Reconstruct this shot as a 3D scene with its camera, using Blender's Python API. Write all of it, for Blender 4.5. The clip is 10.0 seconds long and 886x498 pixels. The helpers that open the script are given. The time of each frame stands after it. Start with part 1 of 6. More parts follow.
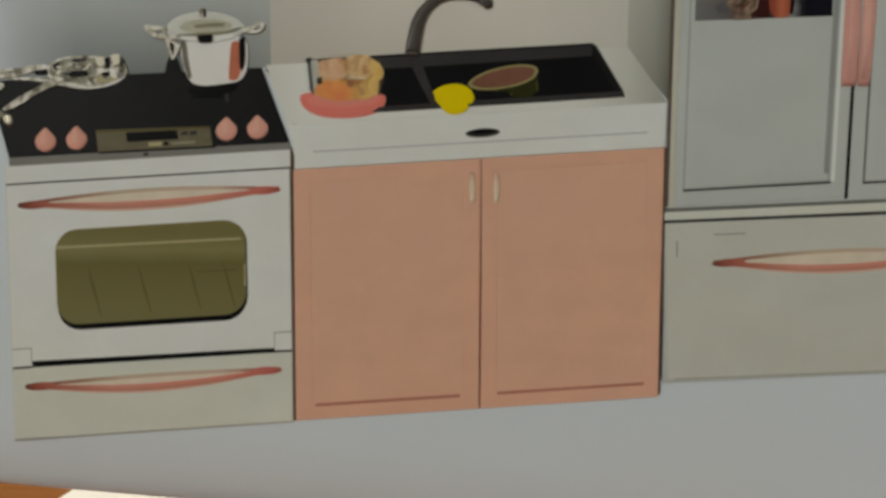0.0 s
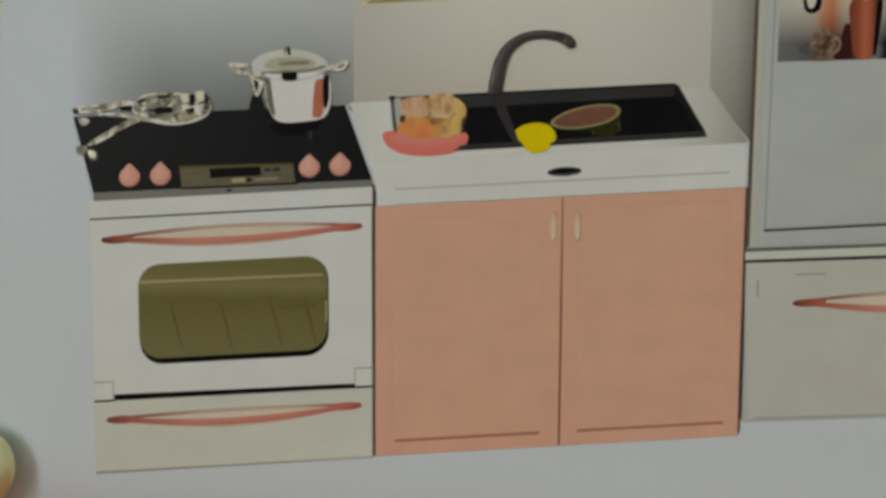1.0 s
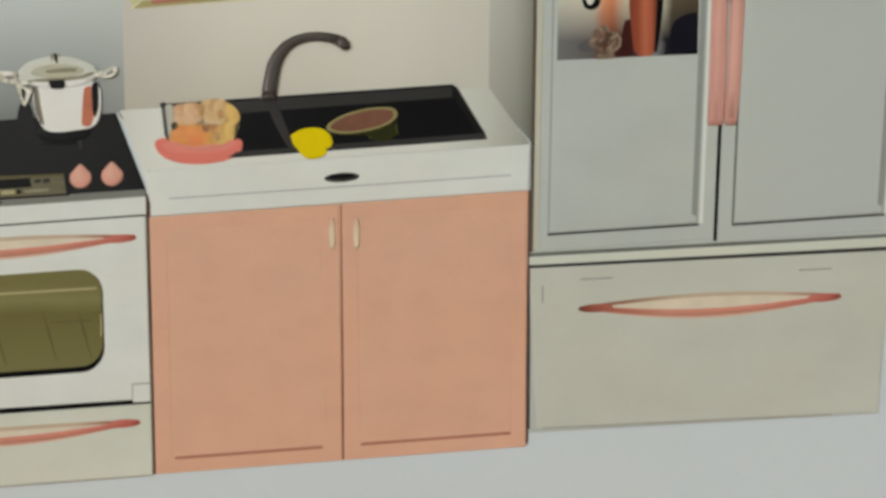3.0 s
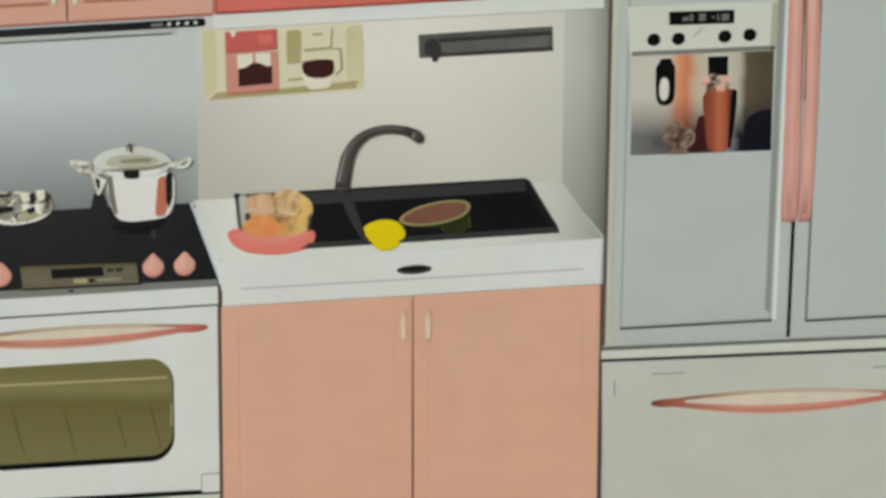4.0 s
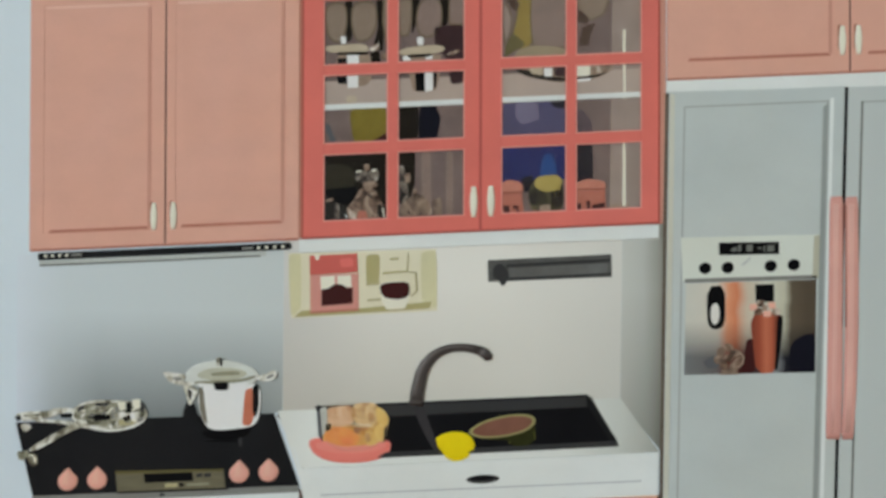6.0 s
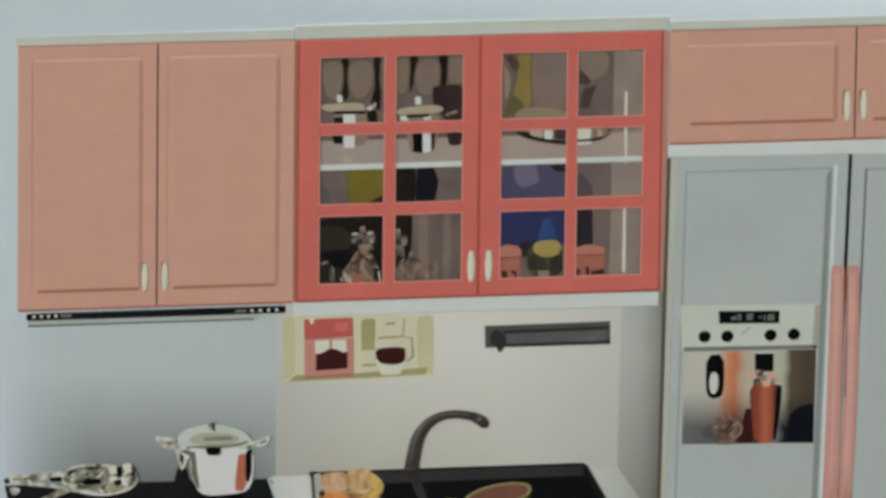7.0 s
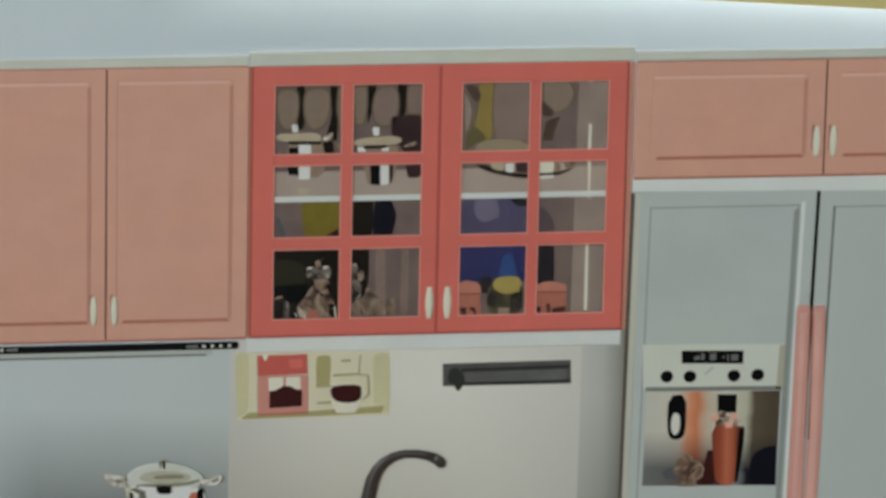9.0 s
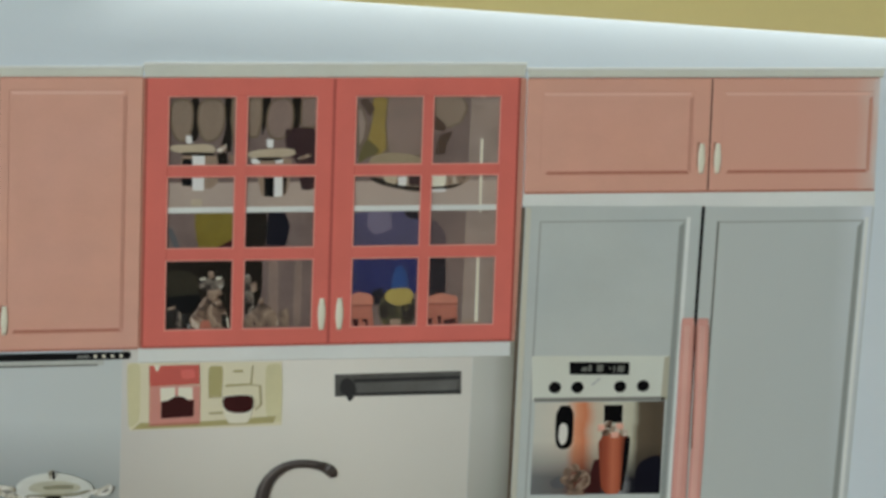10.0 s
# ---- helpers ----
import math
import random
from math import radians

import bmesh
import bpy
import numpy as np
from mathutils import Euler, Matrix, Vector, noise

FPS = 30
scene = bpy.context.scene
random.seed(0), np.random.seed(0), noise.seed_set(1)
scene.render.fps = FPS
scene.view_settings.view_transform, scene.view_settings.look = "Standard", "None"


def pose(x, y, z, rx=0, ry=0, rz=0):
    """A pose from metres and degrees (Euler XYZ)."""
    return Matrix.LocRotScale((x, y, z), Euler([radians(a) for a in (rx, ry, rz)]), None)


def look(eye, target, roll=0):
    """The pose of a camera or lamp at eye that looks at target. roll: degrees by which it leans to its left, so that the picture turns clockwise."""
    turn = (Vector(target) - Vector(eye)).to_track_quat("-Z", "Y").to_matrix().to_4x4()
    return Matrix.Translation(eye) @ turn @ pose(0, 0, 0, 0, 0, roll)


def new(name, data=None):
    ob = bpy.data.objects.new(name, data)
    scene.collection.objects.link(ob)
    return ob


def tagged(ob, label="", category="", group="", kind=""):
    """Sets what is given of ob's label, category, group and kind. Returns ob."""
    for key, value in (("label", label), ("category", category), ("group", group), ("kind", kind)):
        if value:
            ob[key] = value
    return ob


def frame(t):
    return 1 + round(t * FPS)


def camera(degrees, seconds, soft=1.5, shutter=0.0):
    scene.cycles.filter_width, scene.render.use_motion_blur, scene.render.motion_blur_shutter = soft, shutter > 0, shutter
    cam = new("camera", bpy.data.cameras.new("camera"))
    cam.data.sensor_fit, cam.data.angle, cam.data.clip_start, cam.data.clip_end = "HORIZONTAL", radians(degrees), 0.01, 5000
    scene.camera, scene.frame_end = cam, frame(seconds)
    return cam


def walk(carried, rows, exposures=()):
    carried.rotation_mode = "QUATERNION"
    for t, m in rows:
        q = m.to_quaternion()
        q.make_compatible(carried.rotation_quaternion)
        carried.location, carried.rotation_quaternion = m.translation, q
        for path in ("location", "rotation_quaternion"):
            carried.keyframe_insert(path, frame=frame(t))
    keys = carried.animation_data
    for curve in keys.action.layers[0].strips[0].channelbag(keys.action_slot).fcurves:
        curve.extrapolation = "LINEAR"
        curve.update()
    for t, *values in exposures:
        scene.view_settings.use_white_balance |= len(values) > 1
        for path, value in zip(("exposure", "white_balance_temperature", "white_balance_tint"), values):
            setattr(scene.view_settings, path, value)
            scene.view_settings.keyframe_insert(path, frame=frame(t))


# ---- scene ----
cam = camera(61, 10.0, soft=3.3)
EXPOSURES = [(0, -0.53, 7150, 9), (0.5, -0.46, 7050, 9), (1, -0.42, 7000, 9), (1.5, -0.11, 7000, 8), (2, 0.03, 7100, 8), (2.5, 0.05, 7150, 8), (4, 0.2, 6650, 7), (4.5, 0.22, 6500, 6.5), (5.5, 0.19, 6300, 6), (7.5, -0.19, 6480, 6.5), (8.5, -0.26, 6380, 5.5), (10, -0.2, 6480, 4.3)]
# seconds, eye, target (decimetres), roll
PATH = [
    (0, (-0.002, -3.207, -1.209), (-0.042, -1.208, -1.261), -0.0),
    (0.5, (-0.201, -3.227, -1.135), (-0.256, -1.228, -1.182), 0.1),
    (1, (-0.329, -3.228, -1.066), (-0.381, -1.229, -1.108), 0.4),
    (1.5, (-0.117, -3.197, -1.018), (-0.175, -1.199, -1.067), -0.1),
    (2, (0.154, -3.103, -1.132), (0.095, -1.104, -1.187), -0.8),
    (2.5, (0.506, -3.079, -1.056), (0.444, -1.081, -1.119), -0.8),
    (2.7, (0.597, -3.09, -1.045), (0.544, -1.091, -1.105), -0.7),
    (3.8, (0.378, -3.118, -0.813), (0.337, -1.118, -0.812), -0.6),
    (4, (0.305, -3.112, -0.7), (0.251, -1.112, -0.71), -0.2),
    (4.5, (0.318, -3.107, -0.588), (0.245, -1.108, -0.575), -0.8),
    (5, (0.232, -3.19, -0.365), (0.17, -1.191, -0.334), -0.2),
    (5.5, (0.117, -3.329, -0.11), (0.055, -1.331, -0.045), 0.0),
    (6, (0.037, -3.389, 0.063), (-0.031, -1.392, 0.156), 0.2),
    (6.2, (-0.006, -3.394, 0.141), (-0.087, -1.399, 0.244), 0.5),
    (7.5, (0.023, -3.314, 0.57), (0.01, -1.314, 0.585), 1.3),
    (8, (-0.156, -3.296, 0.683), (-0.153, -1.297, 0.695), 2.4),
    (8.5, (-0.156, -3.268, 0.77), (-0.155, -1.268, 0.764), 2.7),
    (9, (0.163, -3.26, 0.661), (0.133, -1.26, 0.665), 1.1),
    (9.5, (0.397, -3.293, 0.716), (0.396, -1.293, 0.722), 1.8),
    (10, (0.525, -3.3, 0.718), (0.559, -1.3, 0.726), 1.5),
]
walk(cam, [(t, look([c * 0.1 for c in eye], [c * 0.1 for c in target], roll)) for t, eye, target, roll in PATH], EXPOSURES)

# ---- light ----

world = bpy.data.worlds.new("sky")
scene.world = world
world.use_nodes = True
wn = world.node_tree.nodes
sky = wn.new("ShaderNodeTexSky")
sky.sky_type, sky.sun_disc = "NISHITA", False
sky.sun_elevation, sky.sun_rotation = radians(41.1), radians(88)
world.node_tree.links.new(sky.outputs[0], wn["Background"].inputs[0])
wn["Background"].inputs[1].default_value = 0.12

sun = new("sun", bpy.data.lights.new("sun", "SUN"))
sun.data.energy, sun.data.angle, sun.data.color = 5.0, radians(0.6), (1.0, 0.95, 0.87)
sun.matrix_world = look((1.6, 0.06, 1.4), (0, 0, 0))

# added fill lamp in an assumed window of the unseen west wall
day = new("added_window_fill", bpy.data.lights.new("added_window_fill", "AREA"))
day.data.shape, day.data.size, day.data.size_y = "RECTANGLE", 1.15, 1.15
day.data.energy, day.data.color = 60.0, (0.93, 0.97, 1.0)
day.matrix_world = look((-1.69, -2.6, 0.55), (0.0, -2.6, 0.45))

# ---- materials ----
def lin(c):
    c /= 255.0
    return c / 12.92 if c <= 0.04045 else ((c + 0.055) / 1.055) ** 2.4


def surface(name, rgb, rough=0.42, metal=0.0, vary=0.05, grain=900.0, patch=35.0, bump=0.02, coat=0.0, spread=(1, 1, 1), scale=1.12, speck=0.35):
    """A node material: a base colour (0..255) varied by grain and by patches, fine relief, a clear varnish."""
    m = bpy.data.materials.new(name)
    m.use_nodes = True
    n, l = m.node_tree.nodes, m.node_tree.links
    b = n["Principled BSDF"]
    base = [min(0.86, lin(c) * scale) for c in rgb]
    tc, mp = n.new("ShaderNodeTexCoord"), n.new("ShaderNodeMapping")
    mp.inputs["Scale"].default_value = spread
    l.new(tc.outputs["Object"], mp.inputs[0])
    fine, wide = n.new("ShaderNodeTexNoise"), n.new("ShaderNodeTexNoise")
    fine.inputs["Scale"].default_value, fine.inputs["Detail"].default_value = grain, 3
    wide.inputs["Scale"].default_value, wide.inputs["Detail"].default_value = patch, 4
    l.new(mp.outputs[0], fine.inputs["Vector"]), l.new(mp.outputs[0], wide.inputs["Vector"])
    both = n.new("ShaderNodeMath")
    both.operation = "ADD"
    soften = n.new("ShaderNodeMapRange")
    soften.inputs[3].default_value, soften.inputs[4].default_value = 0.5 - 0.5 * speck, 0.5 + 0.5 * speck
    l.new(fine.outputs[0], soften.inputs[0]), l.new(soften.outputs[0], both.inputs[0]), l.new(wide.outputs[0], both.inputs[1])
    ramp = n.new("ShaderNodeMapRange")
    ramp.inputs[1].default_value, ramp.inputs[2].default_value = 0.6, 1.4
    ramp.inputs[3].default_value, ramp.inputs[4].default_value = 1 - vary, 1 + vary
    l.new(both.outputs[0], ramp.inputs[0])
    mix = n.new("ShaderNodeVectorMath")
    mix.operation = "SCALE"
    drift = n.new("ShaderNodeMix")
    drift.data_type = "RGBA"
    slow = n.new("ShaderNodeTexNoise")
    slow.inputs["Scale"].default_value, slow.inputs["Detail"].default_value = patch * 0.6, 2
    l.new(tc.outputs["Object"], slow.inputs["Vector"]), l.new(slow.outputs[0], drift.inputs["Factor"])
    drift.inputs["A"].default_value = (*[c * k for c, k in zip(base, (1.03, 1.0, 0.96))], 1)
    drift.inputs["B"].default_value = (*[c * k for c, k in zip(base, (0.96, 1.0, 1.05))], 1)
    l.new(drift.outputs["Result"], mix.inputs[0])
    l.new(ramp.outputs[0], mix.inputs["Scale"])
    l.new(mix.outputs[0], b.inputs["Base Color"])
    b.inputs["Metallic"].default_value, b.inputs["Coat Weight"].default_value = metal, coat
    b.inputs["Coat Roughness"].default_value = 0.3
    b.inputs["Specular IOR Level"].default_value = 0.04 if metal == 0 else 0.3
    rr = n.new("ShaderNodeMapRange")
    rr.inputs[3].default_value, rr.inputs[4].default_value = rough * 0.85, min(1, rough * 1.15)
    l.new(wide.outputs[0], rr.inputs[0]), l.new(rr.outputs[0], b.inputs["Roughness"])
    bp = n.new("ShaderNodeBump")
    bp.inputs["Strength"].default_value, bp.inputs["Distance"].default_value = bump, 0.0006
    l.new(fine.outputs[0], bp.inputs["Height"]), l.new(bp.outputs[0], b.inputs["Normal"])
    return m


def shaded_ink(name, axis, lo, hi, stops, low=None, zlo=0.0, zhi=1.0, rough=0.35, wobble=0.6, fine=260.0):
    """Printed tones that change across a piece: stops of (place 0..1, colour) between lo and hi millimetres from the thing's base
    along the axis; low gives a second row of tones for the piece's foot, blended in between the heights zlo and zhi."""
    m = bpy.data.materials.new(name)
    m.use_nodes = True
    n, l = m.node_tree.nodes, m.node_tree.links
    b = n["Principled BSDF"]
    b.inputs["Roughness"].default_value, b.inputs["Specular IOR Level"].default_value = rough, 0.05
    tc, sep, nz = n.new("ShaderNodeTexCoord"), n.new("ShaderNodeSeparateXYZ"), n.new("ShaderNodeTexNoise")
    nz.inputs["Scale"].default_value, nz.inputs["Detail"].default_value = fine, 3
    l.new(tc.outputs["Object"], sep.inputs[0]), l.new(tc.outputs["Object"], nz.inputs["Vector"])

    def along(which, a, c):
        mr, add = n.new("ShaderNodeMapRange"), n.new("ShaderNodeMath")
        mr.inputs[1].default_value, mr.inputs[2].default_value = a * 0.001, c * 0.001
        mr.inputs[3].default_value, mr.inputs[4].default_value = -0.05 * wobble, 1 - 0.05 * wobble
        l.new(sep.outputs[which], mr.inputs[0])
        add.operation = "MULTIPLY_ADD"
        add.inputs[1].default_value = 0.1 * wobble
        l.new(nz.outputs[0], add.inputs[0]), l.new(mr.outputs[0], add.inputs[2])
        return add

    def ramp(source, row):
        r = n.new("ShaderNodeValToRGB")
        r.color_ramp.interpolation = "B_SPLINE" if len(row) > 3 and wobble > 0.9 else "LINEAR"
        while len(r.color_ramp.elements) < len(row):
            r.color_ramp.elements.new(0.5)
        for e, (p, c) in zip(r.color_ramp.elements, row):
            e.position, e.color = p, (*[min(0.86, lin(v) * 1.12) for v in c], 1)
        l.new(source.outputs[0], r.inputs[0])
        return r

    place = along(axis, lo, hi)
    out = ramp(place, stops)
    # a second row paints a piece's darker foot into its colour
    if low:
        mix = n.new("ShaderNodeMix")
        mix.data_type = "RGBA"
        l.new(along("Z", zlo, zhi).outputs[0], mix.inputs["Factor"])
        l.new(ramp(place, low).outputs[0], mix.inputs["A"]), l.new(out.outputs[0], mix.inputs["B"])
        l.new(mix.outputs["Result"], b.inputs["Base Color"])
    else:
        l.new(out.outputs[0], b.inputs["Base Color"])
    return m


def crinkle(name, tones, scale=420.0, rough=0.3, stretch=(1, 1, 1)):
    """Printed bright metal or cut glass: its reflections painted as hard-edged patches of a few tones."""
    m = bpy.data.materials.new(name)
    m.use_nodes = True
    n, l = m.node_tree.nodes, m.node_tree.links
    b = n["Principled BSDF"]
    b.inputs["Roughness"].default_value, b.inputs["Specular IOR Level"].default_value = rough, 0.12
    tc, mp, nz, r = n.new("ShaderNodeTexCoord"), n.new("ShaderNodeMapping"), n.new("ShaderNodeTexNoise"), n.new("ShaderNodeValToRGB")
    mp.inputs["Scale"].default_value = stretch
    nz.inputs["Scale"].default_value, nz.inputs["Detail"].default_value, nz.inputs["Distortion"].default_value = scale, 2, 1.2
    l.new(tc.outputs["Object"], mp.inputs[0]), l.new(mp.outputs[0], nz.inputs["Vector"]), l.new(nz.outputs[0], r.inputs[0])
    while len(r.color_ramp.elements) < len(tones):
        r.color_ramp.elements.new(0.5)
    for i, (e, c) in enumerate(zip(r.color_ramp.elements, tones)):
        e.position, e.color = 0.3 + 0.4 * i / (len(tones) - 1), (*[min(0.86, lin(v) * 1.12) for v in c], 1)
    l.new(r.outputs[0], b.inputs["Base Color"])
    bp = n.new("ShaderNodeBump")
    bp.inputs["Strength"].default_value, bp.inputs["Distance"].default_value = 0.1, 0.0008
    l.new(nz.outputs[0], bp.inputs["Height"]), l.new(bp.outputs[0], b.inputs["Normal"])
    return m


def clear(name, tint, cover):
    """Thin clear glass: mostly see-through, with a little gloss."""
    m = bpy.data.materials.new(name)
    m.use_nodes = True
    n, l = m.node_tree.nodes, m.node_tree.links
    t, mx = n.new("ShaderNodeBsdfTransparent"), n.new("ShaderNodeMixShader")
    t.inputs[0].default_value = (1, 1, 1, 1)
    b = n["Principled BSDF"]
    b.inputs["Base Color"].default_value = (*[lin(c) for c in tint], 1)
    b.inputs["Roughness"].default_value = 0.12
    mx.inputs[0].default_value = cover
    l.new(t.outputs[0], mx.inputs[1]), l.new(b.outputs[0], mx.inputs[2])
    l.new(mx.outputs[0], n["Material Output"].inputs[0])
    return m


PAPER = surface("varnished paper", (207, 218, 236), 0.34, vary=0.03, patch=9)
# dark shade round the stove and pans is painted into the low tones
WALL_BLUE = shaded_ink("pale blue print with painted shade", "X", -232, -77, ((0, (208, 217, 233)), (0.19, (208, 217, 232)), (0.34, (198, 207, 212)), (1, (196, 203, 204))), ((0, (208, 217, 233)), (0.19, (206, 214, 228)), (0.3, (157, 164, 168)), (0.44, (105, 110, 110)), (0.85, (98, 103, 102)), (1, (132, 136, 134))), -64, -6, wobble=0.7, fine=25, rough=0.45)
# shade at the wall's sides and foot is put into these tones
WALL_CREAM = shaded_ink("cream print with painted shade", "X", -80, 73, ((0, (206, 205, 202)), (0.3, (226, 224, 218)), (0.65, (225, 223, 217)), (1, (210, 209, 204))), ((0, (185, 181, 172)), (0.4, (194, 191, 182)), (0.75, (203, 201, 194)), (1, (192, 192, 186))), -60, 6, wobble=0.8, fine=22, rough=0.45)
WALL_GREY = surface("grey side print", (184, 188, 185), vary=0.05, patch=20)
WHITE = surface("white enamel print", (219, 223, 222), vary=0.07, patch=32, spread=(1, 1, 1.6))
CREAM = surface("warm white print", (209, 213, 204), vary=0.08, patch=30, spread=(1, 1, 1.6))
FREEZER = surface("freezer drawer print", (197, 200, 193), vary=0.08, patch=28, spread=(1, 1, 1.6))
STEEL_DOOR = surface("pale grey print", (186, 193, 192), vary=0.09, patch=22, spread=(1, 1, 1.6))
PINK = surface("salmon pink print", (214, 164, 147), vary=0.07, patch=48, spread=(1, 1, 1.5))
PINK_LOW = surface("salmon pink lower print", (221, 174, 151), vary=0.07, patch=48, spread=(1, 1, 1.5))
PANEL_LOW = surface("tan pink panel print", (220, 175, 152), vary=0.07, patch=48, spread=(1, 1, 1.5))
PULL_ROSE = shaded_ink("pull tones print", "Z", 88, 102, ((0, (226, 212, 190)), (0.6, (224, 200, 178)), (1, (206, 160, 142))), wobble=0.8)
STOVE_EDGE = surface("brown edge print", (92, 70, 64), vary=0.15)
ROSE_FAINT = surface("faint rose print", (214, 178, 162), vary=0.06)
HANDLE_FACE = surface("peach handle face print", (218, 207, 190), vary=0.12, patch=90)
RED = surface("coral red print", (213, 114, 104), vary=0.1, patch=44)
KNOB = surface("knob rose print", (224, 166, 151), vary=0.06, rough=0.3)
ROSE_PALE = surface("pale rose print", (226, 176, 158), vary=0.06, rough=0.3)
IVORY = surface("ivory print", (234, 224, 208), vary=0.06, rough=0.3)
BLACK = surface("black print", (30, 30, 32), vary=0.25, rough=0.35)
INK = surface("deep black print", (14, 14, 16), vary=0.2, rough=0.35)
SOOT = surface("dark grey print", (56, 56, 57), vary=0.15)
GREY = surface("mid grey print", (128, 128, 124), vary=0.1)
LINE = surface("grey line print", (110, 112, 108), vary=0.1)
CHROME_DARK = surface("shaded chrome print", (120, 116, 100), 0.28, metal=0.55, vary=0.25, grain=300)
NICKEL = surface("brushed steel print", (108, 103, 84), 0.4, vary=0.2, patch=90, spread=(1, 1, 8))
OLIVE = shaded_ink("olive oven glass print", "Z", 38, 84, ((0, (122, 119, 87)), (0.3, (119, 115, 75)), (0.72, (108, 103, 62)), (0.84, (129, 125, 84)), (1, (116, 111, 70))), wobble=0.8, fine=50, rough=0.3)
OLIVE_DARK = surface("olive shade print", (98, 91, 58), 0.25, vary=0.12)
OLIVE_PALE = surface("olive light print", (176, 168, 130), 0.25, vary=0.1)
GUNMETAL = surface("gunmetal print", (70, 64, 62), 0.3, metal=0.2, vary=0.15)
ORANGE = crinkle("orange fruit print", ((208, 118, 56), (231, 143, 70), (232, 148, 76), (238, 176, 112)), 120)
PEACH = crinkle("tan fruit print", ((176, 132, 90), (212, 178, 130), (216, 186, 138), (228, 206, 172)), 130)
YELLOW = surface("bright yellow print", (240, 204, 22), vary=0.08, patch=120)
LEMON = crinkle("yellow fruit print", ((190, 142, 76), (220, 182, 102), (222, 190, 112), (236, 214, 158)), 130)
CORAL = surface("coral pink print", (230, 128, 118), vary=0.05)
MELON = surface("melon flesh print", (122, 84, 70), vary=0.3, patch=75)
RIND = surface("melon rind print", (46, 48, 24), vary=0.25, patch=160)
BUTTER = surface("butter yellow print", (219, 213, 188), vary=0.06)
BUTTER_DARK = surface("mustard print", (172, 164, 118), vary=0.1)
MAROON = surface("dark maroon print", (62, 30, 30), vary=0.15)
TOMATO = surface("tomato print", (196, 98, 90), vary=0.08)
BROWNPINK = surface("cabinet inside print", (117, 101, 97), vary=0.3, patch=75)
PLUM = surface("plum shade print", (60, 43, 45), vary=0.3, patch=75)
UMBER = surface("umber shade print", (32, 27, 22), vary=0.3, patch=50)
PLATE = surface("taupe china print", (136, 120, 106), vary=0.3, patch=75)
OCHRE = surface("ochre china print", (122, 108, 46), vary=0.3, patch=75)
INDIGO = surface("indigo china print", (76, 74, 104), vary=0.3, patch=75)
BLUE = surface("blue china print", (32, 42, 96), vary=0.3, patch=75)
NAVY = surface("navy print", (22, 22, 32), vary=0.2)
SHADE = surface("slate shade print", (92, 94, 98), vary=0.2, patch=40)
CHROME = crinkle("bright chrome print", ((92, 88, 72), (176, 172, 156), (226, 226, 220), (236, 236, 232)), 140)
CHROME_PATCHY = crinkle("patchy chrome print", ((40, 38, 28), (128, 124, 100), (206, 204, 188), (238, 237, 228)), 130, stretch=(1, 1, 2.2))
CUT_GLASS = crinkle("cut crystal print", ((16, 14, 14), (62, 54, 50), (134, 124, 114), (232, 227, 220)), 150)
CUT_ROSE = crinkle("rosy crystal print", ((48, 36, 30), (120, 98, 84), (158, 138, 122), (226, 218, 208)), 130)
BLACK_GLASS = crinkle("dark glass print", ((10, 9, 9), (30, 26, 22), (58, 52, 46)), 70)
HANDLE = surface("handle rose print", (210, 156, 147), vary=0.09, rough=0.3, patch=60)
RAIL_GREY = surface("rail grey print", (86, 86, 84), vary=0.35, patch=80)
RAIL_PALE = surface("rail pale grey print", (98, 98, 97), vary=0.35, patch=80)
RED_SEAM = surface("dark coral print", (178, 88, 82), vary=0.08)
RED_PALE = surface("pale coral print", (224, 152, 142), vary=0.08)
PINK_DARK = surface("brown pink print", (178, 116, 100), vary=0.08)
GRINDER = surface("grinder pink print", (204, 144, 134), vary=0.06)
JAR = surface("jar pink print", (176, 108, 92), vary=0.3, patch=75)
JAR_LID = surface("jar lid print", (190, 124, 106), vary=0.3, patch=75)
JAR_YELLOW = surface("jar yellow print", (168, 150, 84), vary=0.3, patch=75)
LID_BLUE = surface("lid blue print", (34, 72, 132), vary=0.15)
PINK_MID = surface("shaded pink print", (196, 144, 128), vary=0.06)
PINK_PALE = surface("lit pink edge print", (228, 186, 172), vary=0.05)
GLASS = clear("thin clear glass", (40, 42, 42), 0.03)
# pale tint mixed in to paint a haze over the panes
GLASS_HAZY = clear("glass with painted haze", (176, 160, 152), 0.055)
FREEZER_BOW = shaded_ink("freezer handle tones print", "X", -54, 51, ((0, (104, 58, 48)), (0.1, (172, 100, 86)), (0.35, (210, 150, 134)), (0.7, (212, 142, 126)), (0.92, (196, 114, 104)), (1, (172, 92, 84))), wobble=0.8, fine=70)
ROSE_BOW = shaded_ink("bow handle tones print", "X", -58, 58, ((0, (96, 52, 42)), (0.1, (168, 96, 82)), (0.35, (208, 146, 130)), (0.7, (212, 140, 124)), (0.92, (196, 112, 102)), (1, (176, 92, 84))), wobble=0.8, fine=70)
FRUIT_PALE = crinkle("pale peach fruit print", ((190, 140, 104), (214, 174, 140), (218, 182, 150), (230, 212, 192)), 130)
FRUIT_DARK = surface("dark fruit hollow print", (150, 96, 62), vary=0.2, patch=150)
OCHRE_FRUIT = crinkle("amber fruit print", ((176, 116, 56), (212, 156, 76), (218, 168, 86), (232, 196, 130)), 130)
BOWL_GLASS = clear("bowl glass", (240, 214, 170), 0.12)
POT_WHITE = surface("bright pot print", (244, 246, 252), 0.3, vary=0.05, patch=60)
